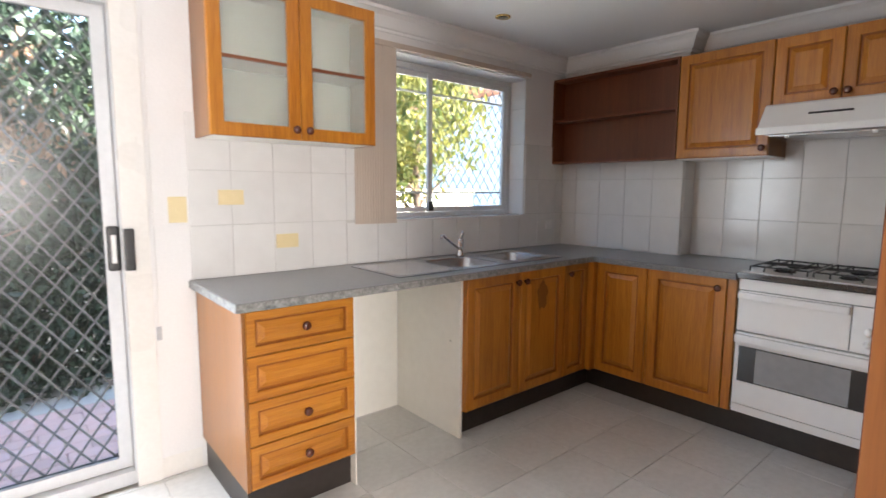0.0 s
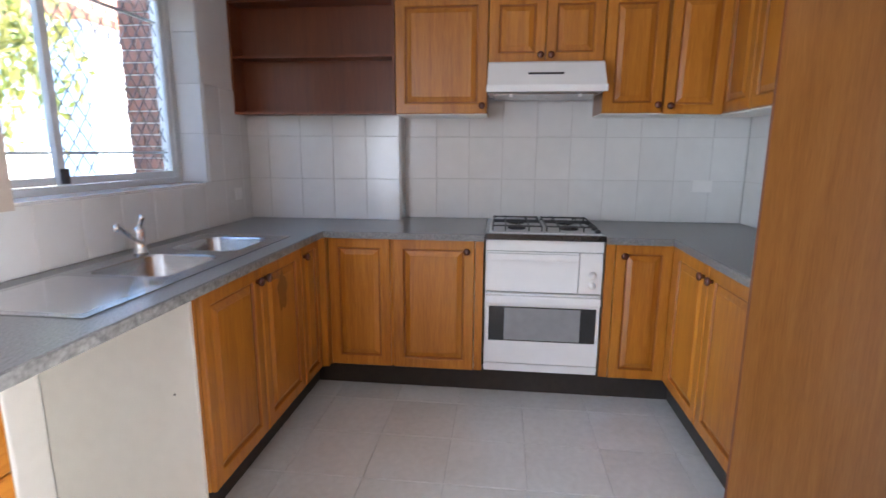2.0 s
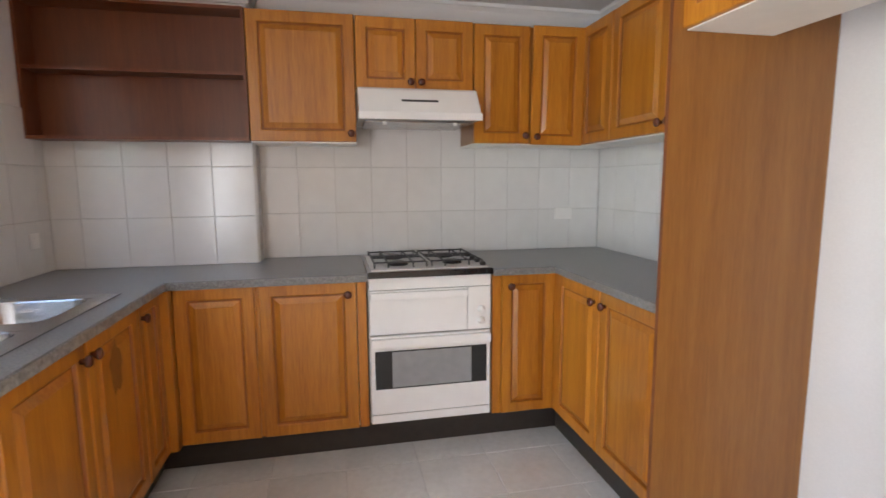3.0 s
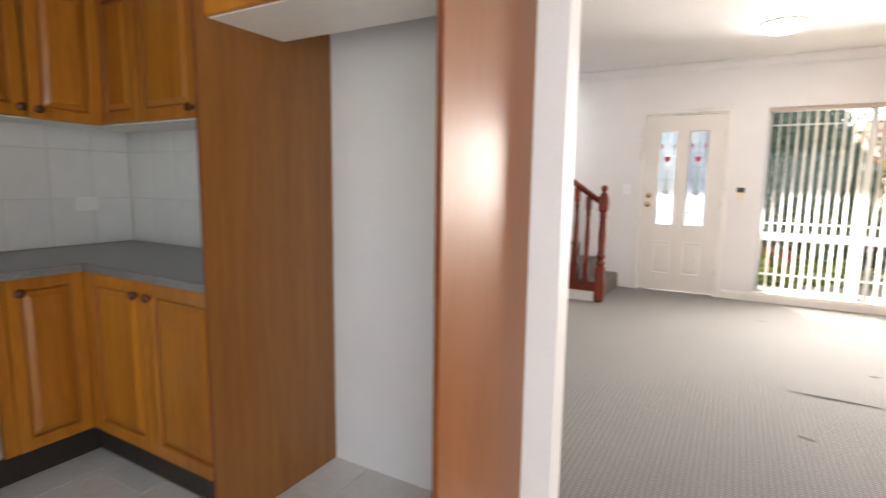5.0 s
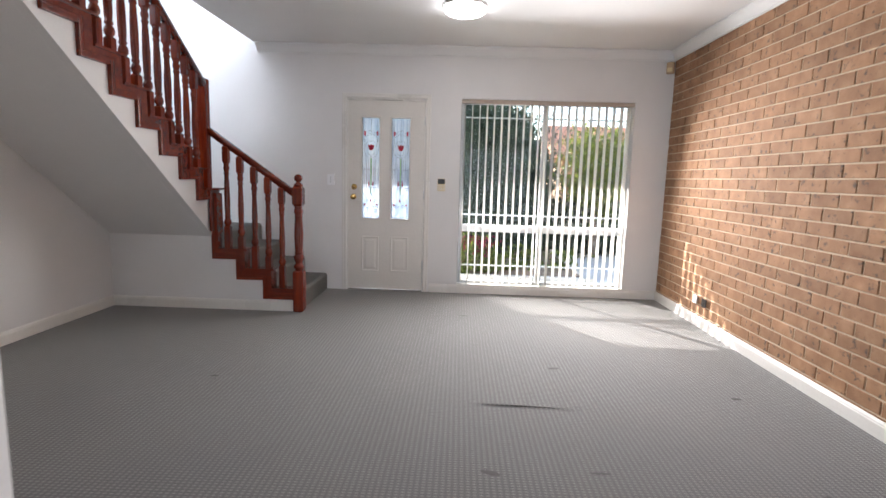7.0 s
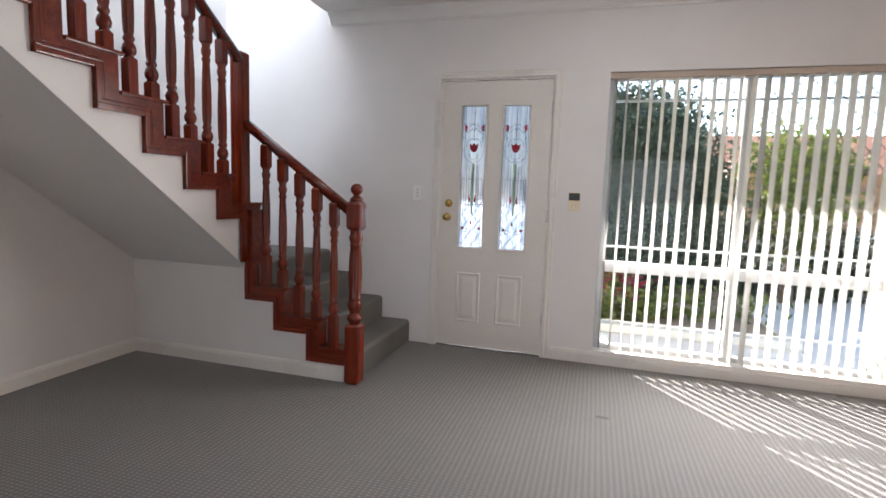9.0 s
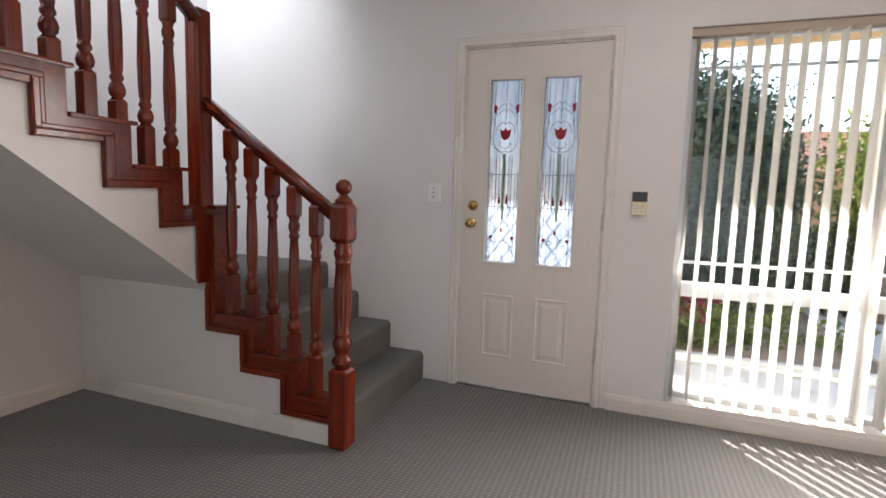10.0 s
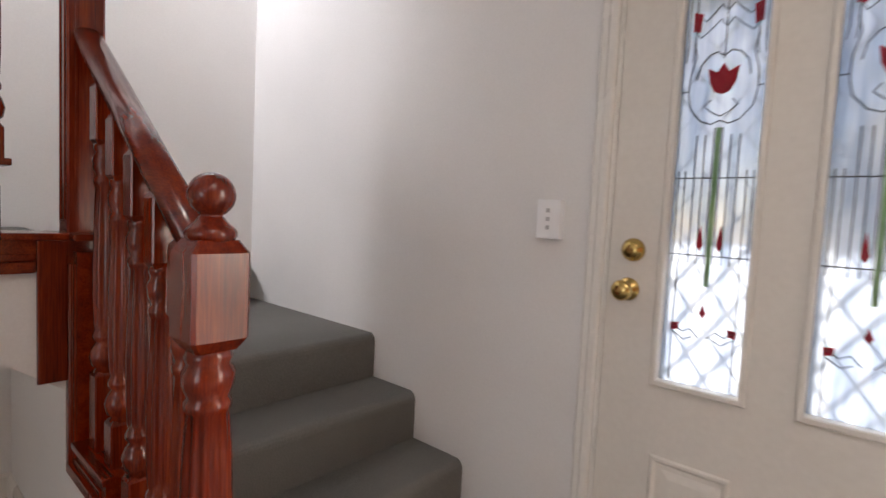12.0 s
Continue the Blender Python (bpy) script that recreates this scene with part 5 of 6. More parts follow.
wall_plate("light_switch", "white three-gang light switch beside the front door", "switch", 0.076, 0.116, pose(2.807, SY, 1.204, 0, 0, 180), bright_plastic, [(0, 0.025, 0.012, 0.012, grille_mat), (0, 0, 0.012, 0.012, grille_mat), (0, -0.025, 0.012, 0.012, grille_mat)], 0.028)
alarm = thing("alarm_keypad", "cream alarm keypad with a dark display", "keypad", at=pose(1.614, SY, 1.18, 0, 0, 180))
part("case", box(-0.04, 0.04, -0.022, 0, -0.065, 0.065, 0.004), cream, alarm)
part("display", box(-0.038, 0.038, -0.0245, -0.0222, 0.010, 0.062, 0.001), black_plastic, alarm, "dark display")
for r in range(4):
    for c in range(3):
        part("key", box(-0.026 + c * 0.026 - 0.009, -0.026 + c * 0.026 + 0.009, -0.025, -0.0222, -0.004 - r * 0.016 - 0.005, -0.004 - r * 0.016 + 0.005, 0.001), white_plastic, alarm)
sensor = thing("motion_sensor", "small tan motion sensor high in the corner", "sensor", at=pose(-0.70, SY + 0.045, 2.43, 0, 0, 180 - 35))
part("case", box(-0.036, 0.036, -0.028, 0.028, -0.055, 0.055, 0.010), soffit_mat, sensor)
part("lens", box(-0.024, 0.024, -0.031, -0.0285, -0.04, 0.0, 0.001), cream, sensor, "pale sensor lens")
for y, m, lab in ((-3.5, white_plastic, "white wall socket on the brick"), (-3.33, black_plastic, "small dark plug socket on the brick")):
    wall_plate("wall_socket", lab, "outlet", 0.075, 0.075, pose(WX + 0.012, y, 0.235, 0, 0, 90), m, [(0, 0, 0.02, 0.02, m)])

# Ceiling lamps
oyster = thing("ceiling_light", "round lit opal ceiling light", "ceiling light", at=pose(1.42, -3.15, LIV_TOP))
part("base", turned([(0, 0.175), (-0.012, 0.175), (-0.02, 0.17), (-0.021, 0.1)], 40), white_plastic, oyster, smooth=True)
part("diffuser", turned([(-0.019, 0.168), (-0.04, 0.165), (-0.06, 0.145), (-0.074, 0.10), (-0.08, 0.05), (-0.081, 0.004)], 40), glow, oyster, "glowing opal diffuser", True)
spot = thing("downlight", "small round recessed downlight", "downlight", at=pose(3.43, 3.0, KIT_TOP))
part("ring", turned([(0, 0.045), (-0.005, 0.045), (-0.007, 0.04), (-0.006, 0.032)], 28), brass, spot, "thin brass ring", True)
part("lens", turned([(-0.0062, 0.031), (-0.0064, 0.003)], 24), black_plastic, spot, "dark unlit lens", True)

# ---- windows and blinds ----


def diamond_grille(w, h, cell_w, cell_h, r=0.0035):
    """Crossed bars that make upright diamonds, x 0..w, z 0..h; each bar is wavy as in a pressed grille."""
    bm = bmesh.new()
    k = cell_h / cell_w
    n = int(w / cell_w + h / cell_h) + 2
    for s in (1, -1):
        for i in range(-n, n):
            pts = []
            x0 = i * cell_w
            for x, z in ((x0, 0.0), (x0 + s * h / k, h)):
                pts.append((x, z))
            (xa, za), (xb, zb) = pts
            lo, hi = 0.0, 1.0
            dx = xb - xa
            if dx > 0:
                lo, hi = max(lo, (0 - xa) / dx), min(hi, (w - xa) / dx)
            else:
                lo, hi = max(lo, (w - xa) / dx), min(hi, (0 - xa) / dx)
            if hi - lo > 0.01:
                y = 0.003 * s
                tube([(xa + dx * lo, y, h * lo), (xa + dx * hi, y, h * hi)], r, 4, bm)
    return bm


# Kitchen window
kwin = thing("window_1", "white aluminium sliding kitchen window with security grille", "window", kind="structure")
kx0, kx1, kz0, kz1, ky = 2.66, 4.075, 1.135, 2.105, NY + 0.145
part("window_frame", ring_frame(kx1 - kx0 - 0.006, kz1 - kz0 - 0.006, 0.035, 0.05), alu, kwin, at=pose(kx0 + 0.003, ky, kz0 + 0.003))
for x0, x1, dy in ((kx0 + 0.04, 3.345, 0.028), (3.30, kx1 - 0.04, 0.006)):
    sash = part("sash", ring_frame(x1 - x0, kz1 - kz0 - 0.08, 0.032, 0.02), alu, kwin, "white sliding sash", at=pose(x0, ky + dy, kz0 + 0.04))
    p = part("pane", box(0.03, x1 - x0 - 0.03, 0.008, 0.012, 0.03, kz1 - kz0 - 0.11), clear_glass, sash, "clear glass")
    p.visible_shadow = False
part("catch", box(3.302, 3.332, ky - 0.012, ky + 0.004, 1.18, 1.24, 0.003), black_plastic, kwin, "black sash catch")
part("grille", diamond_grille(0.70, 0.88, 0.075, 0.105, 0.0026), dark_grille, kwin, "diamond security grille", at=pose(3.34, ky + 0.062, kz0 + 0.045))
for z in (1.30, 1.945):
    part("grille_bar", box(kx0 + 0.03, kx1 - 0.03, ky + 0.055, ky + 0.07, z - 0.006, z + 0.006, 0.001), grille_mat, kwin)
structure("window_sill", box(kx0 + 0.001, kx1 - 0.001, NY + 0.001, ky - 0.001, kz0 + 0.0005, kz0 + 0.008, 0.002), tile_mat, "white tiled window sill", "window sill")
# Gathered blinds at the side of the kitchen window
kb = thing("vertical_blind", "tan vertical blind gathered at one side of the window", "blind")
part("headrail", box(2.655, 4.07, NY - 0.05, NY - 0.012, 2.108, 2.138, 0.004), foam, kb, "tan headrail")
for i in range(12):
    part("slat", box(-0.045, 0.045, -0.001, 0.001, 1.125, 2.105), foam, kb, at=pose(2.69 + i * 0.0155, NY - 0.026 - 0.0022 * i, 0))

# Sliding garden door with security screen
sd = thing("door_2", "white sliding glass door with diamond security screen", "sliding door", kind="structure")
DY = NY + 0.09
part("door_frame", ring_frame(SD1 - SD0 - 0.004, 2.12 - 0.004, 0.06, 0.12, 0.004), alu, sd, "white door frame", at=pose(SD0 + 0.002, DY - 0.06, 0.0))
part("trim", box(1.54, 1.64, NY - 0.014, NY - 0.001, 0.0, 2.18, 0.004), trim_paint, sd, "white door trim")
part("trim", box(SD0 - 0.04, SD1 - 0.062, NY - 0.014, NY - 0.001, 2.1, 2.18, 0.004), trim_paint, sd, "white door trim")
for x0, x1, dy in ((0.50, 1.535, 0.03), (SD0 + 0.065, 0.56, 0.0)):
    s = part("sliding_leaf", ring_frame(x1 - x0, 1.99, 0.05, 0.028, 0.003), alu, sd, "white sliding leaf", at=pose(x0, DY - 0.045 + dy, 0.065))
    p = part("pane", box(0.048, x1 - x0 - 0.048, 0.011, 0.016, 0.048, 1.942), blurred_glass, s, "clear glass")
    p.visible_shadow = False
scr = part("screen_leaf", ring_frame(1.03, 1.99, 0.04, 0.02, 0.003), bronze_alu, sd, "dark screen frame", at=pose(0.505, DY + 0.032, 0.065))
part("grille", diamond_grille(0.95, 1.91, 0.085, 0.115, 0.0055), dark_grille, scr, "grey diamond grille", at=pose(0.04, 0.01, 0.04))
hd = part("door_handle", box(1.492, 1.535, DY - 0.062, DY - 0.016, 0.965, 1.155, 0.01), black_plastic, sd, "black door lock with lever")
part("latch", box(1.502, 1.52, DY - 0.075, DY - 0.0625, 1.0, 1.12, 0.004), white_plastic, hd, "pale latch")
part("lock_body", box(1.541, 1.578, NY - 0.048, NY - 0.0145, 0.972, 1.148, 0.006), black_plastic, sd, "black lock body on the door frame")
cord = thing("blind_cord", "thin blind cord hanging beside the garden door", "cord", at=pose(1.655, NY - 0.02, 0.68))
part("string", tube([(0, 0, 0.03), (0.003, 0, 0.5), (0, 0, 1.35)], 0.0018, 5), white_plastic, cord)
part("weight", box(-0.009, 0.009, -0.006, 0.006, -0.03, 0.03, 0.003), grille_mat, cord, "small grey weight")

# Living-room window
lw = thing("window_2", "white aluminium front window with transom and security grille", "window", kind="structure")
lx0, lx1, lz0, lz1, ly = -0.39, 1.42, 0.09, 2.085, SY - 0.10
part("window_frame", ring_frame(lx1 - lx0 - 0.004, lz1 - lz0 - 0.004, 0.035, 0.06), alu, lw, at=pose(lx0 + 0.002, ly - 0.06, lz0 + 0.002))
part("mullion", box(0.485, 0.545, ly - 0.05, ly - 0.002, lz0 + 0.04, lz1 - 0.04, 0.004), alu, lw, "white mullion")
part("transom", box(lx0 + 0.038, lx1 - 0.038, ly - 0.055, ly - 0.001, 0.675, 0.755, 0.004), alu, lw, "white transom rail")
for x0, x1 in ((lx0 + 0.037, 0.484), (0.546, lx1 - 0.037)):
    for z0, z1 in ((lz0 + 0.037, 0.674), (0.756, lz1 - 0.037)):
        p = part("pane", box(x0, x1, ly - 0.03, ly - 0.025, z0, z1), clear_glass, lw, "clear glass")
        p.visible_shadow = False
for z in (0.29, 0.86, 1.915):
    part("grille_bar", box(lx0 + 0.03, lx1 - 0.03, ly - 0.085, ly - 0.07, z - 0.008, z + 0.008, 0.001), alu, lw)
part("grille", diamond_grille(0.83, 1.28, 0.095, 0.125), dark_grille, lw, "diamond security grille", at=pose(lx0 + 0.04, ly - 0.075, 0.76))
part("window_sill", box(lx0 + 0.001, lx1 - 0.001, ly + 0.001, SY + 0.012, lz0 - 0.004, lz0 + 0.008, 0.003), trim_paint, lw, "white window board")
vb = thing("vertical_blind", "cream vertical blind, slats turned open", "blind")
part("headrail", box(lx0 - 0.01, lx1 + 0.012, SY - 0.06, SY - 0.018, 2.045, 2.082, 0.004), foam, vb, "tan headrail")
slat = bmesh.new()
cols = []
for i in range(7):
    u = -0.0445 + 0.089 * i / 6
    b = 0.005 * (1 - (u / 0.0445) ** 2)
    cols.append([slat.verts.new((u, b + d, z)) for d in (0, 0.0008) for z in (0.105, 2.043)])
for a, b in zip(cols, cols[1:]):
    slat.faces.new([a[0], b[0], b[1], a[1]])
    slat.faces.new([a[2], a[3], b[3], b[2]])
slat_mesh = mesh_of("slat", slat, slat_mat)
for i in range(23):
    s = new("slat", slat_mesh)
    s.parent = vb
    s.matrix_basis = pose(lx0 + 0.045 + i * 0.0785, SY - 0.045, 0, 0, 0, 95 + random.uniform(-4, 4))

# Screen door outside the front door
fs = tagged(part("screen_door", diamond_grille(0.82, 2.0, 0.085, 0.115, 0.004), grille_mat, at=pose(1.805, SY - 0.19, 0.02)), "pale diamond security screen outside the front door", "screen door")
part("frame", ring_frame(0.86, 2.05, 0.05, 0.02), alu, fs, at=pose(-0.02, -0.01, -0.012))

# ---- outside ----
structure("ground", box(-60, 60, -60, 60, -0.40, -0.26), concrete, "pale sunlit concrete ground round the house", "ground")
verandah = thing("verandah_roof", "tan lined verandah roof along the house front", "roof", kind="structure")
part("soffit_lining", box(-4, 7, -6.35, SY - 0.251, 2.54, 2.58), soffit_mat, verandah)
part("fascia", box(-4, 7, -6.40, -6.352, 2.47, 2.66), soffit_mat, verandah, "tan fascia board")
part("roofing", box(-4, 7, -6.45, SY - 0.252, 2.665, 2.70), roof_tile, verandah)
for x in (-3.0, 6.6):
    part("post", box(x - 0.05, x + 0.05, -6.32, -6.22, -0.26, 2.539, 0.005), trim_paint, verandah, "white verandah post")


def leaves(name, centre, size, count, leaf_size, material, seed, parent, label="", shell=0.55):
    """A crown of many small folded leaves gathered in uneven clumps."""
    rng = random.Random(seed)
    verts, faces = [], []
    clumps = []
    for _ in range(max(8, count // 50)):
        while True:
            p = Vector((rng.uniform(-1, 1), rng.uniform(-1, 1), rng.uniform(-1, 1)))
            if shell < p.length < 1:
                break
        clumps.append((p, rng.uniform(0.12, 0.3)))
    for _ in range(count):
        c, spread = rng.choice(clumps)
        p = c + Vector((rng.gauss(0, spread), rng.gauss(0, spread), rng.gauss(0, spread))) * 0.75
        q = Vector((centre[0] + p.x * size[0], centre[1] + p.y * size[1], centre[2] + p.z * size[2]))
        turn = Euler((rng.uniform(0, 6.3), rng.uniform(0, 6.3), rng.uniform(0, 6.3))).to_matrix()
        s = leaf_size * rng.uniform(0.6, 1.4)
        n = len(verts)
        for v in ((-0.5, 0, 0), (0, -0.22, 0.05), (0.5, 0, 0), (0, 0.22, 0.05)):
            verts.append(q + turn @ Vector(v) * s)
        faces.append((n, n + 1, n + 2))
        faces.append((n, n + 2, n + 3))
    me = bpy.data.meshes.new(name)
    me.from_pydata([tuple(v) for v in verts], [], faces)
    me.materials.append(material)
    ob = new(name, me)
    ob.parent = parent
    if label:
        tagged(ob, label)
    return ob


def trunk(points, r0, r1, parent, name="trunk"):
    bm = bmesh.new()
    pts = [Vector(p) for p in points]
    rings = []
    for i, p in enumerate(pts):
        r = r0 + (r1 - r0) * i / (len(pts) - 1)
        rings.append([bm.verts.new(p + Vector((r * math.cos(a), r * math.sin(a), 0))) for a in [2 * math.pi * k / 8 for k in range(8)]])
    for a, b in zip(rings, rings[1:]):
        for k in range(8):
            bm.faces.new([a[k], a[(k + 1) % 8], b[(k + 1) % 8], b[k]])
    bm.faces.new(rings[-1])
    return part(name, bm, bark, parent, smooth=True)


def tree(label, x, y, h, size, count, leaf_size, mat, seed, category="tree", name="tree", shell=0.55):
    t = thing(name, label, category)
    rng = random.Random(seed + 5)
    trunk([(x, y, -0.27), (x + 0.05, y, h * 0.3), (x - 0.04, y + 0.05, h * 0.62), (x, y, h)], 0.10, 0.03, t)
    for _ in range(6):
        a, z = rng.uniform(0, 6.3), rng.uniform(0.35, 0.8) * h
        trunk([(x, y, z), (x + 0.4 * size[0] * math.cos(a), y + 0.4 * size[1] * math.sin(a), z + 0.25 * size[2]), (x + 0.8 * size[0] * math.cos(a), y + 0.8 * size[1] * math.sin(a), z + 0.5 * size[2])], 0.035, 0.01, t, "limb")
    leaves("crown", (x, y, h), size, count, leaf_size, mat, seed, t, shell=shell)
    return t


# Front garden
tree("dense dark green clipped shrub in the front garden", 1.10, -9.0, 1.3, (1.3, 0.75, 1.45), 90000, 0.075, leaf_dark, 1, "shrub", "shrub", 0.1)
tree("yellow-green sunlit shrub in the front garden", -1.35, -9.3, 1.45, (0.75, 0.6, 0.85), 6000, 0.09, leaf_bright, 3, "shrub", "shrub")
tree("dark green tree behind the front garden", 0.1, -11.0, 1.2, (0.8, 0.6, 1.1), 9000, 0.11, leaf_dark, 4, shell=0.2)
flowers = thing("flower_bush", "low bush with red flowers", "plant")
leaves("foliage", (1.35, -6.9, 0.05), (0.6, 0.3, 0.35), 2500, 0.07, leaf_bright, 6, flowers)
leaves("flowers", (1.35, -6.9, 0.18), (0.55, 0.3, 0.3), 500, 0.06, petal, 7, flowers, "red petals")
house = thing("neighbour_house", "neighbouring brick house with terracotta roof", "house")
part("wall", box(-14.0, -3.5, -30, -24, -0.26, 2.4), brick_mat, house)
part("roof", prism_yz([(-30.6, 2.4), (-23.4, 2.4), (-27, 4.2)], -14.5, -3.0), roof_tile, house, "terracotta tiled roof")
soil = surface("dark_garden_soil", (0.20, 0.145, 0.10), (0.36, 0.27, 0.20), 0.95, 30, 0.6, 0.02)
bed = thing("garden_bed", "brown mulched garden bed with a concrete edge", "garden bed")
part("soil", box(-0.5, 3.2, -9.9, -6.55, -0.26, -0.20), soil, bed)
part("edging", box(-0.62, -0.505, -9.9, -6.45, -0.26, -0.17, 0.01), concrete, bed, "pale concrete edging")
part("edging", box(-0.50, 3.2, -6.545, -6.45, -0.26, -0.17, 0.01), concrete, bed, "pale concrete edging")
border = thing("border_plants", "low green leafy border plants", "plants")
leaves("foliage", (0.55, -7.3, -0.02), (1.1, 0.35, 0.22), 1100, 0.08, leaf_bright, 8, border)
low_hedge = thing("hedge", "low dark green hedge along the garden wall", "hedge")
trunk([(-0.9, -9.6, -0.26), (-0.9, -9.6, 0.2), (-0.9, -9.6, 0.5)], 0.05, 0.02, low_hedge, "stem")
leaves("foliage", (-0.9, -9.6, 0.30), (1.9, 0.3, 0.6), 26000, 0.08, leaf_dark, 9, low_hedge, shell=0.05)
front_fence = thing("garden_wall", "low pale garden wall across the front", "wall")
part("wall", box(-6, 8, -10.4, -10.2, -0.26, 0.75, 0.01), concrete, front_fence)

# Back garden
patio = structure("pavement", box(-3, 6.5, NY + 0.251, 5.0, -0.255, -0.16), mortar, "pink brick paving outside the garden door", "paving")
bfence = thing("garden_fence", "pale ribbed steel garden fence", "fence")
for i in range(26):
    x = -2.0 + i * 0.36
    bm = bmesh.new()
    pr = [(0, 0), (0.12, 0), (0.15, 0.035), (0.21, 0.035), (0.24, 0), (0.36, 0), (0.36, -0.004), (0, -0.004)]
    a = [bm.verts.new((x + u, 7.4 + v, -0.26)) for u, v in pr]
    b = [bm.verts.new((x + u, 7.4 + v, 1.28)) for u, v in pr]
    for k in range(8):
        bm.faces.new([a[k], a[(k + 1) % 8], b[(k + 1) % 8], b[k]])
    part("panel", bm, fence_white, bfence)
part("rail", box(-2.0, 7.4, 7.38, 7.45, 1.281, 1.33, 0.004), fence_white, bfence)
tree("leafy yellow-green garden tree beyond the kitchen window", 5.35, 6.3, 2.3, (0.85, 0.7, 1.1), 3600, 0.12, leaf_yellow, 11)
tree("tall leafy tree behind the fence", 7.6, 9.6, 3.4, (1.6, 1.2, 1.5), 4500, 0.16, leaf_yellow, 12)
tree("dark green garden tree outside the garden door", 1.2, 6.4, 2.0, (1.5, 0.8, 1.5), 9000, 0.12, leaf_dark, 13)
tree("dense dark green hedge outside the garden door", -0.1, 5.75, 0.95, (2.6, 0.45, 1.9), 60000, 0.09, leaf_dark, 16, "hedge", "hedge", 0.05)
tree("leafy shrub outside the garden door", 2.6, 6.9, 1.7, (0.9, 0.6, 1.3), 5000, 0.12, leaf_bright, 15, "shrub", "shrub")
tree("dark green garden tree outside the garden door", -0.6, 6.8, 2.0, (1.3, 0.8, 1.6), 6000, 0.12, leaf_dark, 14)
# Added tree: its pale leaves stand in for flecks of light in the foliage.
tree("small added tree whose pale leaves stand for sunlit flecks", 0.55, 5.2, 1.75, (0.95, 0.25, 0.7), 1500, 0.07, leaf_fleck, 17, shell=0.2)
blue_board = surface("pale_blue_weatherboard", (0.30, 0.38, 0.48), (0.40, 0.48, 0.58), 0.6, 25, 0.1, 0.003)
back_house = thing("back_neighbour_house", "pale blue weatherboard house behind the garden", "house")
part("wall", box(13.5, 21.5, 12.0, 18.0, -0.26, 4.4), blue_board, back_house)
for j in range(16):
    part("weatherboard", prism_yz([(11.965, 0.02 + j * 0.27), (11.999, 0.02 + j * 0.27), (11.999, 0.27 + j * 0.27), (11.985, 0.27 + j * 0.27)], 13.5, 21.5), blue_board, back_house)
    part("weatherboard", prism([(13.465, 0.02 + j * 0.27), (13.499, 0.02 + j * 0.27), (13.499, 0.27 + j * 0.27), (13.485, 0.27 + j * 0.27)], 12.0, 18.0), blue_board, back_house)
part("roof", prism_yz([(11.4, 4.41), (18.6, 4.41), (15.0, 6.3)], 13.0, 22.0), roof_tile, back_house, "terracotta tiled roof")
win = part("window", ring_frame(1.5, 1.2, 0.08, 0.06), trim_paint, back_house, "white window frame", at=pose(15.0, 11.90, 2.3))
part("pane", box(0.08, 1.42, 0.02, 0.03, 0.08, 1.12), black_enamel, win, "dark glass")
wing = thing("house_wing", "red brick side wall beyond the kitchen window", "wall", kind="structure")
part("wall", box(5.12, 5.7, NY + 0.252, 4.60, -0.26, 3.2), grout, wing)

# ---- pieces: pavers, tiles, bricks ----


def chip(w, d, h, bevel):
    """A small block with eased edges on its face (+z), centred in x and y."""
    bm = bmesh.new()
    loops = [[bm.verts.new((sx * (w / 2 - i), sy * (d / 2 - i), z)) for sx, sy in ((1, 1), (-1, 1), (-1, -1), (1, -1))] for i, z in ((0, 0), (0, h - bevel), (bevel, h))]
    for a, b in zip(loops, loops[1:]):
        for k in range(4):
            bm.faces.new([a[k], a[(k + 1) % 4], b[(k + 1) % 4], b[k]])
    bm.faces.new(loops[-1])
    return bm


MESHES = {}


def piece(name, w, d, h, bevel, material, parent, at):
    key = (name, round(w, 3), round(d, 3), material.name)
    if key not in MESHES:
        MESHES[key] = mesh_of(name, chip(w, d, h, bevel), material)
    ob = new(name, MESHES[key])
    ob.parent = parent
    ob.matrix_basis = at
    return ob


rng = random.Random(21)


def spans(lo, hi, origin, step):
    """Cells of a grid with that origin and step, cut off at lo and hi."""
    k = math.floor((lo - origin) / step)
    out = []
    while origin + k * step < hi - 1e-6:
        a, b = max(lo, origin + k * step), min(hi, origin + (k + 1) * step)
        if b - a > 0.012:
            out.append((a, b))
        k += 1
    return out


# Floor tiles
for x0, x1 in spans(WX + 0.02, 4.18, 3.635, 0.3335):
    for y0, y1 in spans(0.32, NY - 0.005, 2.005, 0.3335):
        if x0 > 2.3 and y1 < 0.40:
            continue
        piece("tile", x1 - x0 - 0.004, y1 - y0 - 0.004, 0.0035, 0.0012, floor_tile, tile_bed, pose((x0 + x1) / 2, (y0 + y1) / 2, -0.0031 + rng.uniform(-0.0002, 0.0002), rng.uniform(-0.08, 0.08), rng.uniform(-0.08, 0.08), 0))
# Wall tiles
ROWS_Z = [(0.9, 1.147), (1.147, 1.40), (1.40, 1.653)]
TG = 0.0022
splash_n = structure("tiling_north", box(1.803, 4.526, NY - 0.003, NY - 0.0005, 0.901, 1.134), grout, "white glazed wall tiles round the kitchen window", "tiling")
box_more = structure("tiling_beside_window", box(1.803, 2.655, NY - 0.003, NY - 0.0005, 1.1345, 1.653), grout, "white glazed wall tiles", "tiling")
box_right = structure("tiling_right_of_window", box(4.08, 4.526, NY - 0.003, NY - 0.0005, 1.1345, 1.653), grout, "white glazed wall tiles beside the window", "tiling")
splash_b = structure("tiling_nib", box(4.5235, 4.5265, 2.417, NY - 0.0035, 0.901, 1.653), grout, "white glazed wall tiles on the duct casing", "tiling")
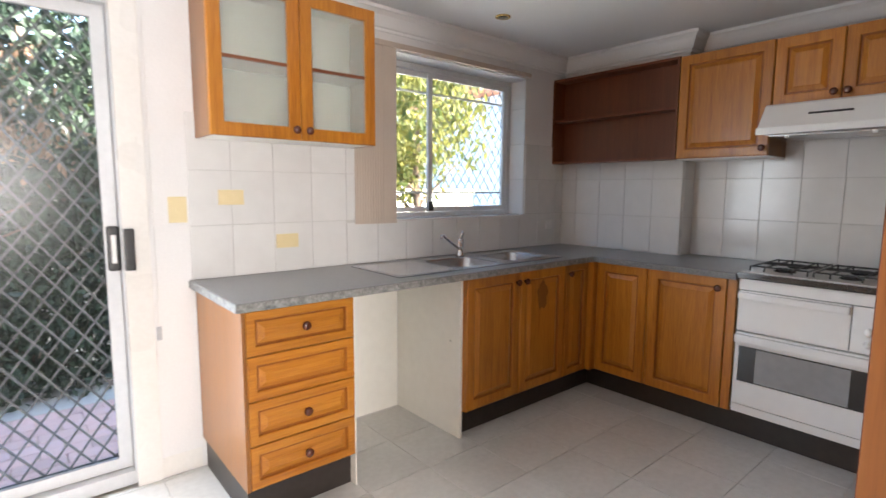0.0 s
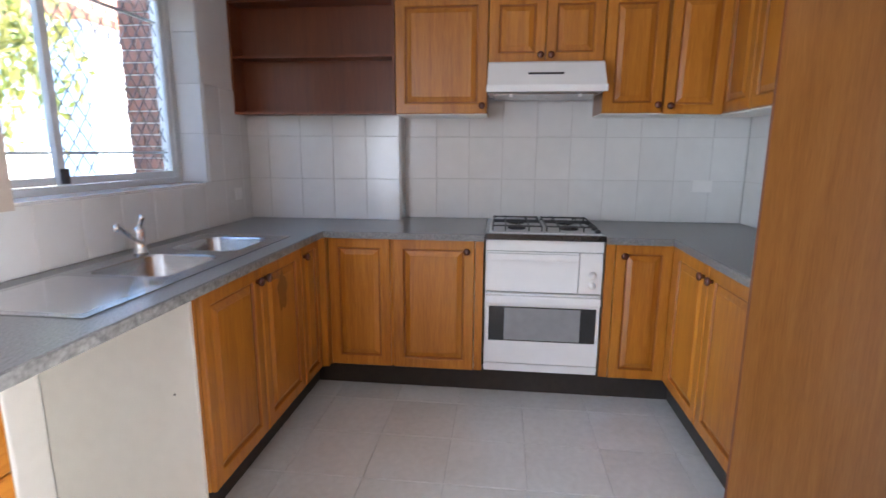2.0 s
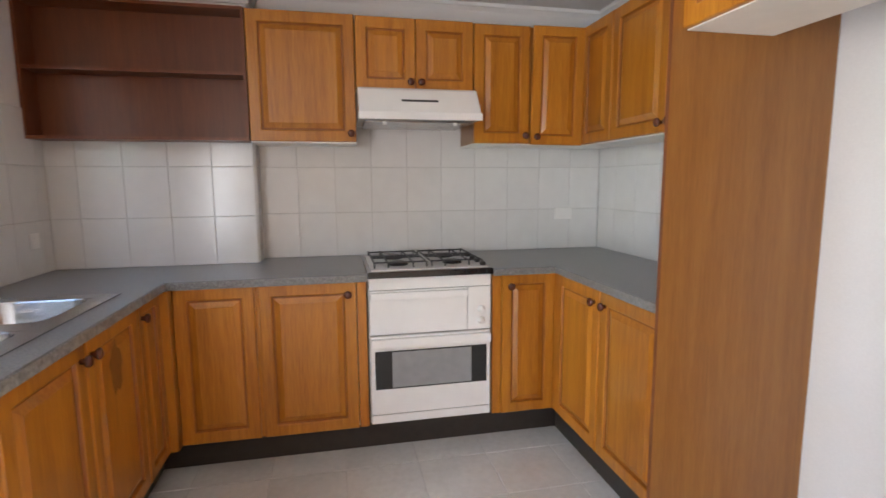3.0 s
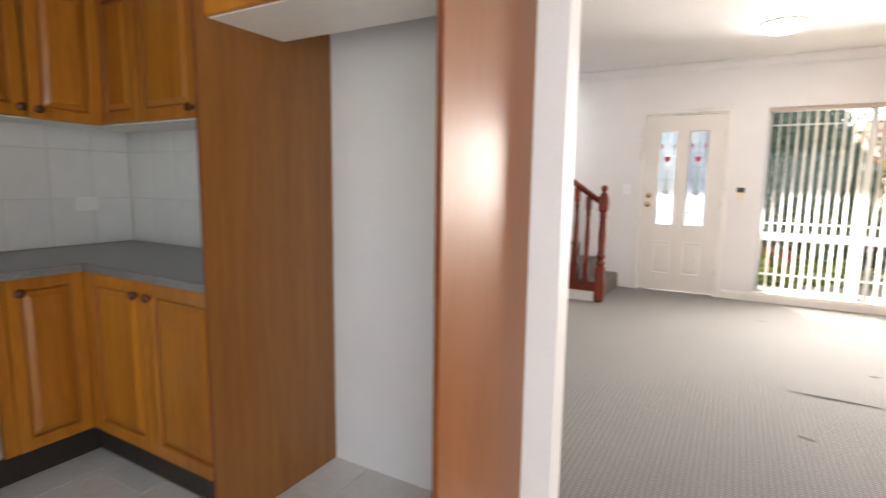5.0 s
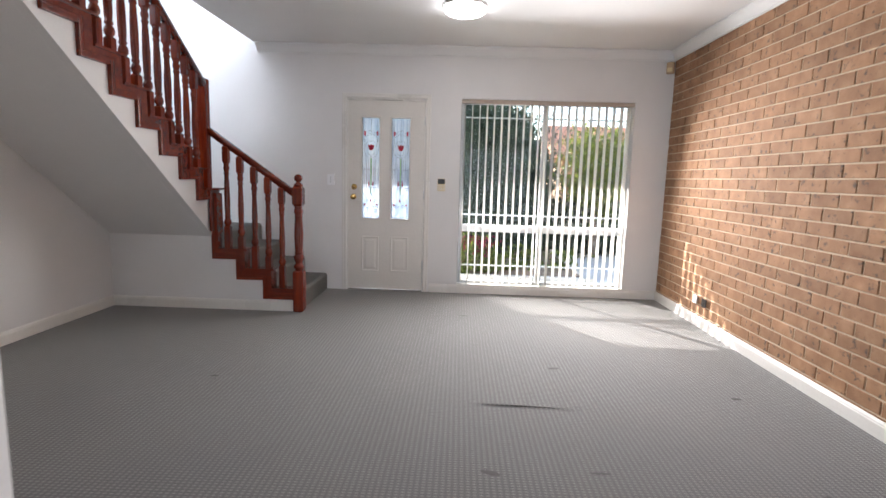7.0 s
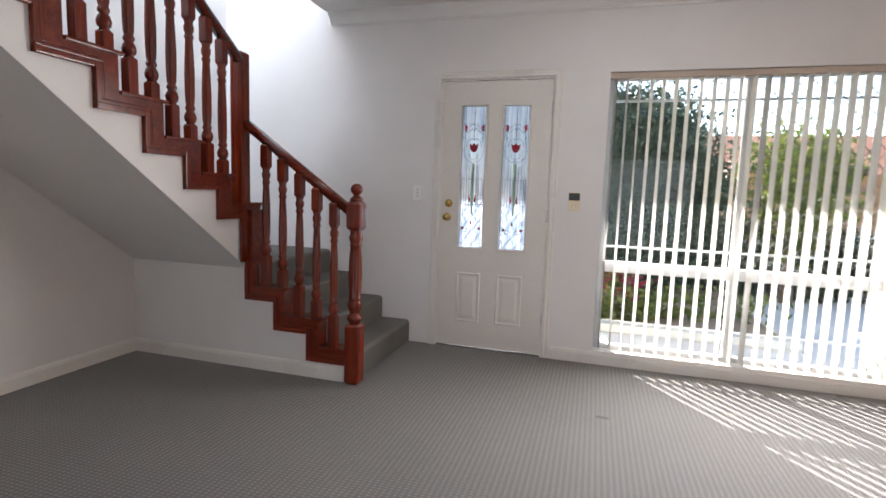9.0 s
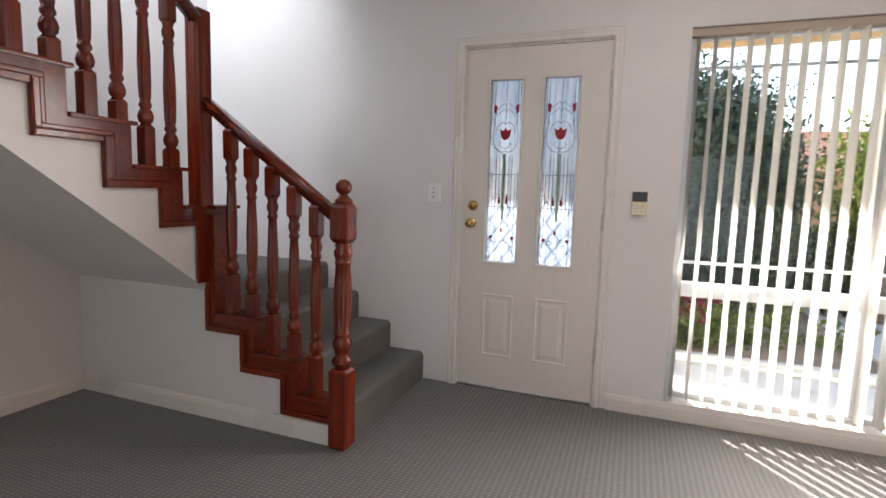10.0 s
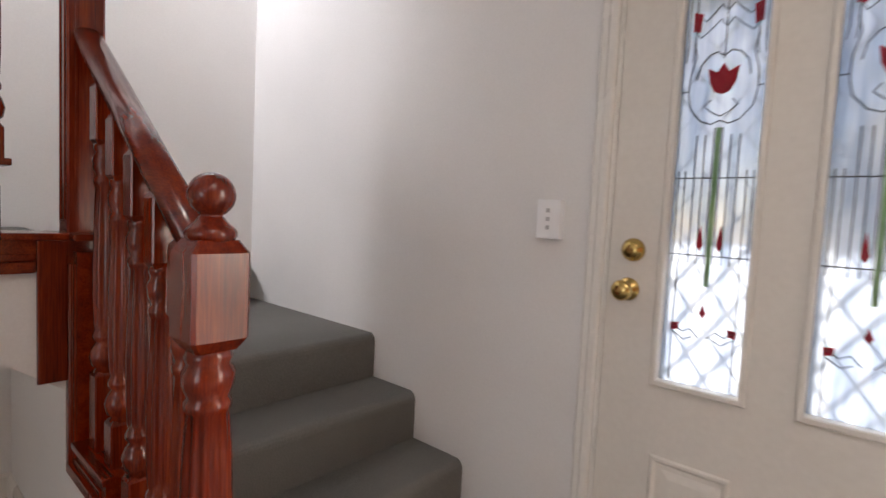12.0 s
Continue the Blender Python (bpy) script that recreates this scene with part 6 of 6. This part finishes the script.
splash_e = structure("tiling_east", box(KX - 0.003, KX - 0.0005, 0.387, 2.416, 0.901, 1.78), grout, "white glazed wall tiles behind the cooker", "tiling")
splash_s = structure("tiling_south", box(3.174, KX - 0.0035, 0.3825, 0.385, 0.901, 1.653), grout, "white glazed wall tiles", "tiling")
for z0, z1 in ROWS_Z:
    for x0, x1 in spans(1.803, 4.5225, 1.99, 0.2035):
        za, zb = z0, z1
        if x1 > 2.657 and x0 < 4.078:
            if z0 >= 1.14:
                if x0 < 2.657:
                    x1 = 2.656
                elif x1 > 4.078:
                    x0 = 4.079
                else:
                    continue
            else:
                zb = min(z1, 1.133) if x0 > 2.5 and x1 < 4.2 else z1
        if x1 - x0 < 0.015:
            continue
        par = splash_n if z0 < 1.1 else (box_more if x0 < 3 else box_right)
        piece("tile", x1 - x0 - TG, zb - za - TG, 0.0045, 0.0015, tile_mat, par, pose((x0 + x1) / 2, NY - 0.0028, (za + zb) / 2, 90 + rng.uniform(-0.15, 0.15), rng.uniform(-0.15, 0.15), 0))
    for y0, y1 in spans(2.417, NY - 0.008, 2.417, 0.2035):
        piece("tile", z1 - z0 - TG, y1 - y0 - TG, 0.0045, 0.0015, tile_mat, splash_b, pose(4.5238, (y0 + y1) / 2, (z0 + z1) / 2, rng.uniform(-0.15, 0.15), -90 + rng.uniform(-0.15, 0.15), 0))
    for x0, x1 in spans(3.174, KX - 0.008, 4.685, 0.2035):
        piece("tile", x1 - x0 - TG, z1 - z0 - TG, 0.0045, 0.0015, tile_mat, splash_s, pose((x0 + x1) / 2, 0.3848, (z0 + z1) / 2, -90 + rng.uniform(-0.15, 0.15), rng.uniform(-0.15, 0.15), 0))
for z0, z1 in ROWS_Z + [(1.653, 1.78)]:
    for y0, y1 in spans(0.392, 2.414, 1.40, 0.2035):
        piece("tile", z1 - z0 - TG, y1 - y0 - TG, 0.0045, 0.0015, tile_mat, splash_e, pose(KX - 0.0028, (y0 + y1) / 2, (z0 + z1) / 2, rng.uniform(-0.15, 0.15), -90 + rng.uniform(-0.15, 0.15), 0))
# Tiles on the side of the duct casing
splash_side = structure("tiling_nib_side", box(4.5285, KX - 0.0045, 2.4135, 2.4165, 0.901, 1.653), grout, "white glazed wall tiles on the side of the duct casing", "tiling")
for z0, z1 in ROWS_Z:
    piece("tile", KX - 4.534 - 0.012, z1 - z0 - TG, 0.0045, 0.0015, tile_mat, splash_side, pose((4.53 + KX - 0.006) / 2, 2.4138, (z0 + z1) / 2, 90, 0, 0))
# Window reveal tiles
reveal = structure("tiling_reveal", box(kx1 - 0.003, kx1 - 0.0005, NY + 0.001, ky - 0.001, kz0 + 0.009, kz1 - 0.001), grout, "white glazed tiles in the window reveal", "tiling")
for z0, z1 in spans(kz0 + 0.01, kz1 - 0.002, 1.147, 0.253):
    piece("tile", z1 - z0 - TG, ky - NY - 0.006, 0.004, 0.0015, tile_mat, reveal, pose(kx1 - 0.0028, (NY + ky) / 2, (z0 + z1) / 2, 0, -90, 0))
# Pavers in the back garden
for j in range(11):
    for i in range(13):
        x = -0.9 + i * 0.235 + (0.117 if j % 2 else 0)
        y = NY + 0.32 + j * 0.118
        piece("paver", 0.228, 0.111, 0.05, 0.004, paver, patio, pose(x, y, -0.185 + rng.uniform(-0.002, 0.002), rng.uniform(-0.5, 0.5), rng.uniform(-0.5, 0.5), 0))
# Bricks of the wing outside the kitchen window
for j in range(25):
    z = 0.95 + j * 0.086
    for i in range(7):
        y = 3.76 + i * 0.24 + (0.12 if j % 2 else 0)
        if y - 0.115 < 4.56:
            y1 = min(y + 0.115, 4.598)
            y, long = (y - 0.115 + y1) / 2, y1 - y + 0.115
            piece("brick", 0.076, long, 0.012, 0.003, brick_red, wing, pose(5.121, y, z, 0, -90, 0))
# Face bricks of the living-room wall: those passed most closely as pieces, the rest as one mesh
COURSE, LONG = 0.086, 0.240
rest_v, rest_f = [], []
cells = []
for j in range(30):
    z0 = 0.02 + j * COURSE
    if z0 + 0.076 > LIV_TOP:
        break
    off = (0.5 if j % 2 else 0.0) * LONG
    for y0, y1 in spans(SY + 0.003, NY - 0.003, SY + off, LONG):
        if y1 - y0 > 0.03:
            cells.append((y0, y1, z0))
count = 0
for y0, y1, z0 in cells:
    w = y1 - y0 - 0.010
    lift = rng.uniform(-0.0015, 0.0015)
    if -3.0 < (y0 + y1) / 2 < -0.75 and count < 290 and z0 > 0.08:
        piece("brick", 0.076, w, 0.010, 0.003, brick_mat, wall_west, pose(WX - 0.010 + lift, (y0 + y1) / 2, z0 + 0.043, rng.uniform(-0.25, 0.25), 90 + rng.uniform(-0.4, 0.4), 0))
        count += 1
    else:
        n = len(rest_v)
        ya, yb, xa, xb, e = y0 + 0.005, y1 - 0.005, WX - 0.010, WX + lift, 0.003
        za, zb = z0 + 0.005, z0 + 0.081
        rest_v += [(xa, ya, za), (xa, yb, za), (xa, yb, zb), (xa, ya, zb), (xb - e, ya, za), (xb - e, yb, za), (xb - e, yb, zb), (xb - e, ya, zb), (xb, ya + e, za + e), (xb, yb - e, za + e), (xb, yb - e, zb - e), (xb, ya + e, zb - e)]
        for b in (0, 4):
            rest_f += [(n + b + k, n + b + (k + 1) % 4, n + b + 4 + (k + 1) % 4, n + b + 4 + k) for k in range(4)]
        rest_f.append((n + 8, n + 9, n + 10, n + 11))
me = bpy.data.meshes.new("bricks")
me.from_pydata(rest_v, [], rest_f)
me.materials.append(brick_mat)
more = new("bricks", me)
more.parent = wall_west
tagged(more, kind="stuff")
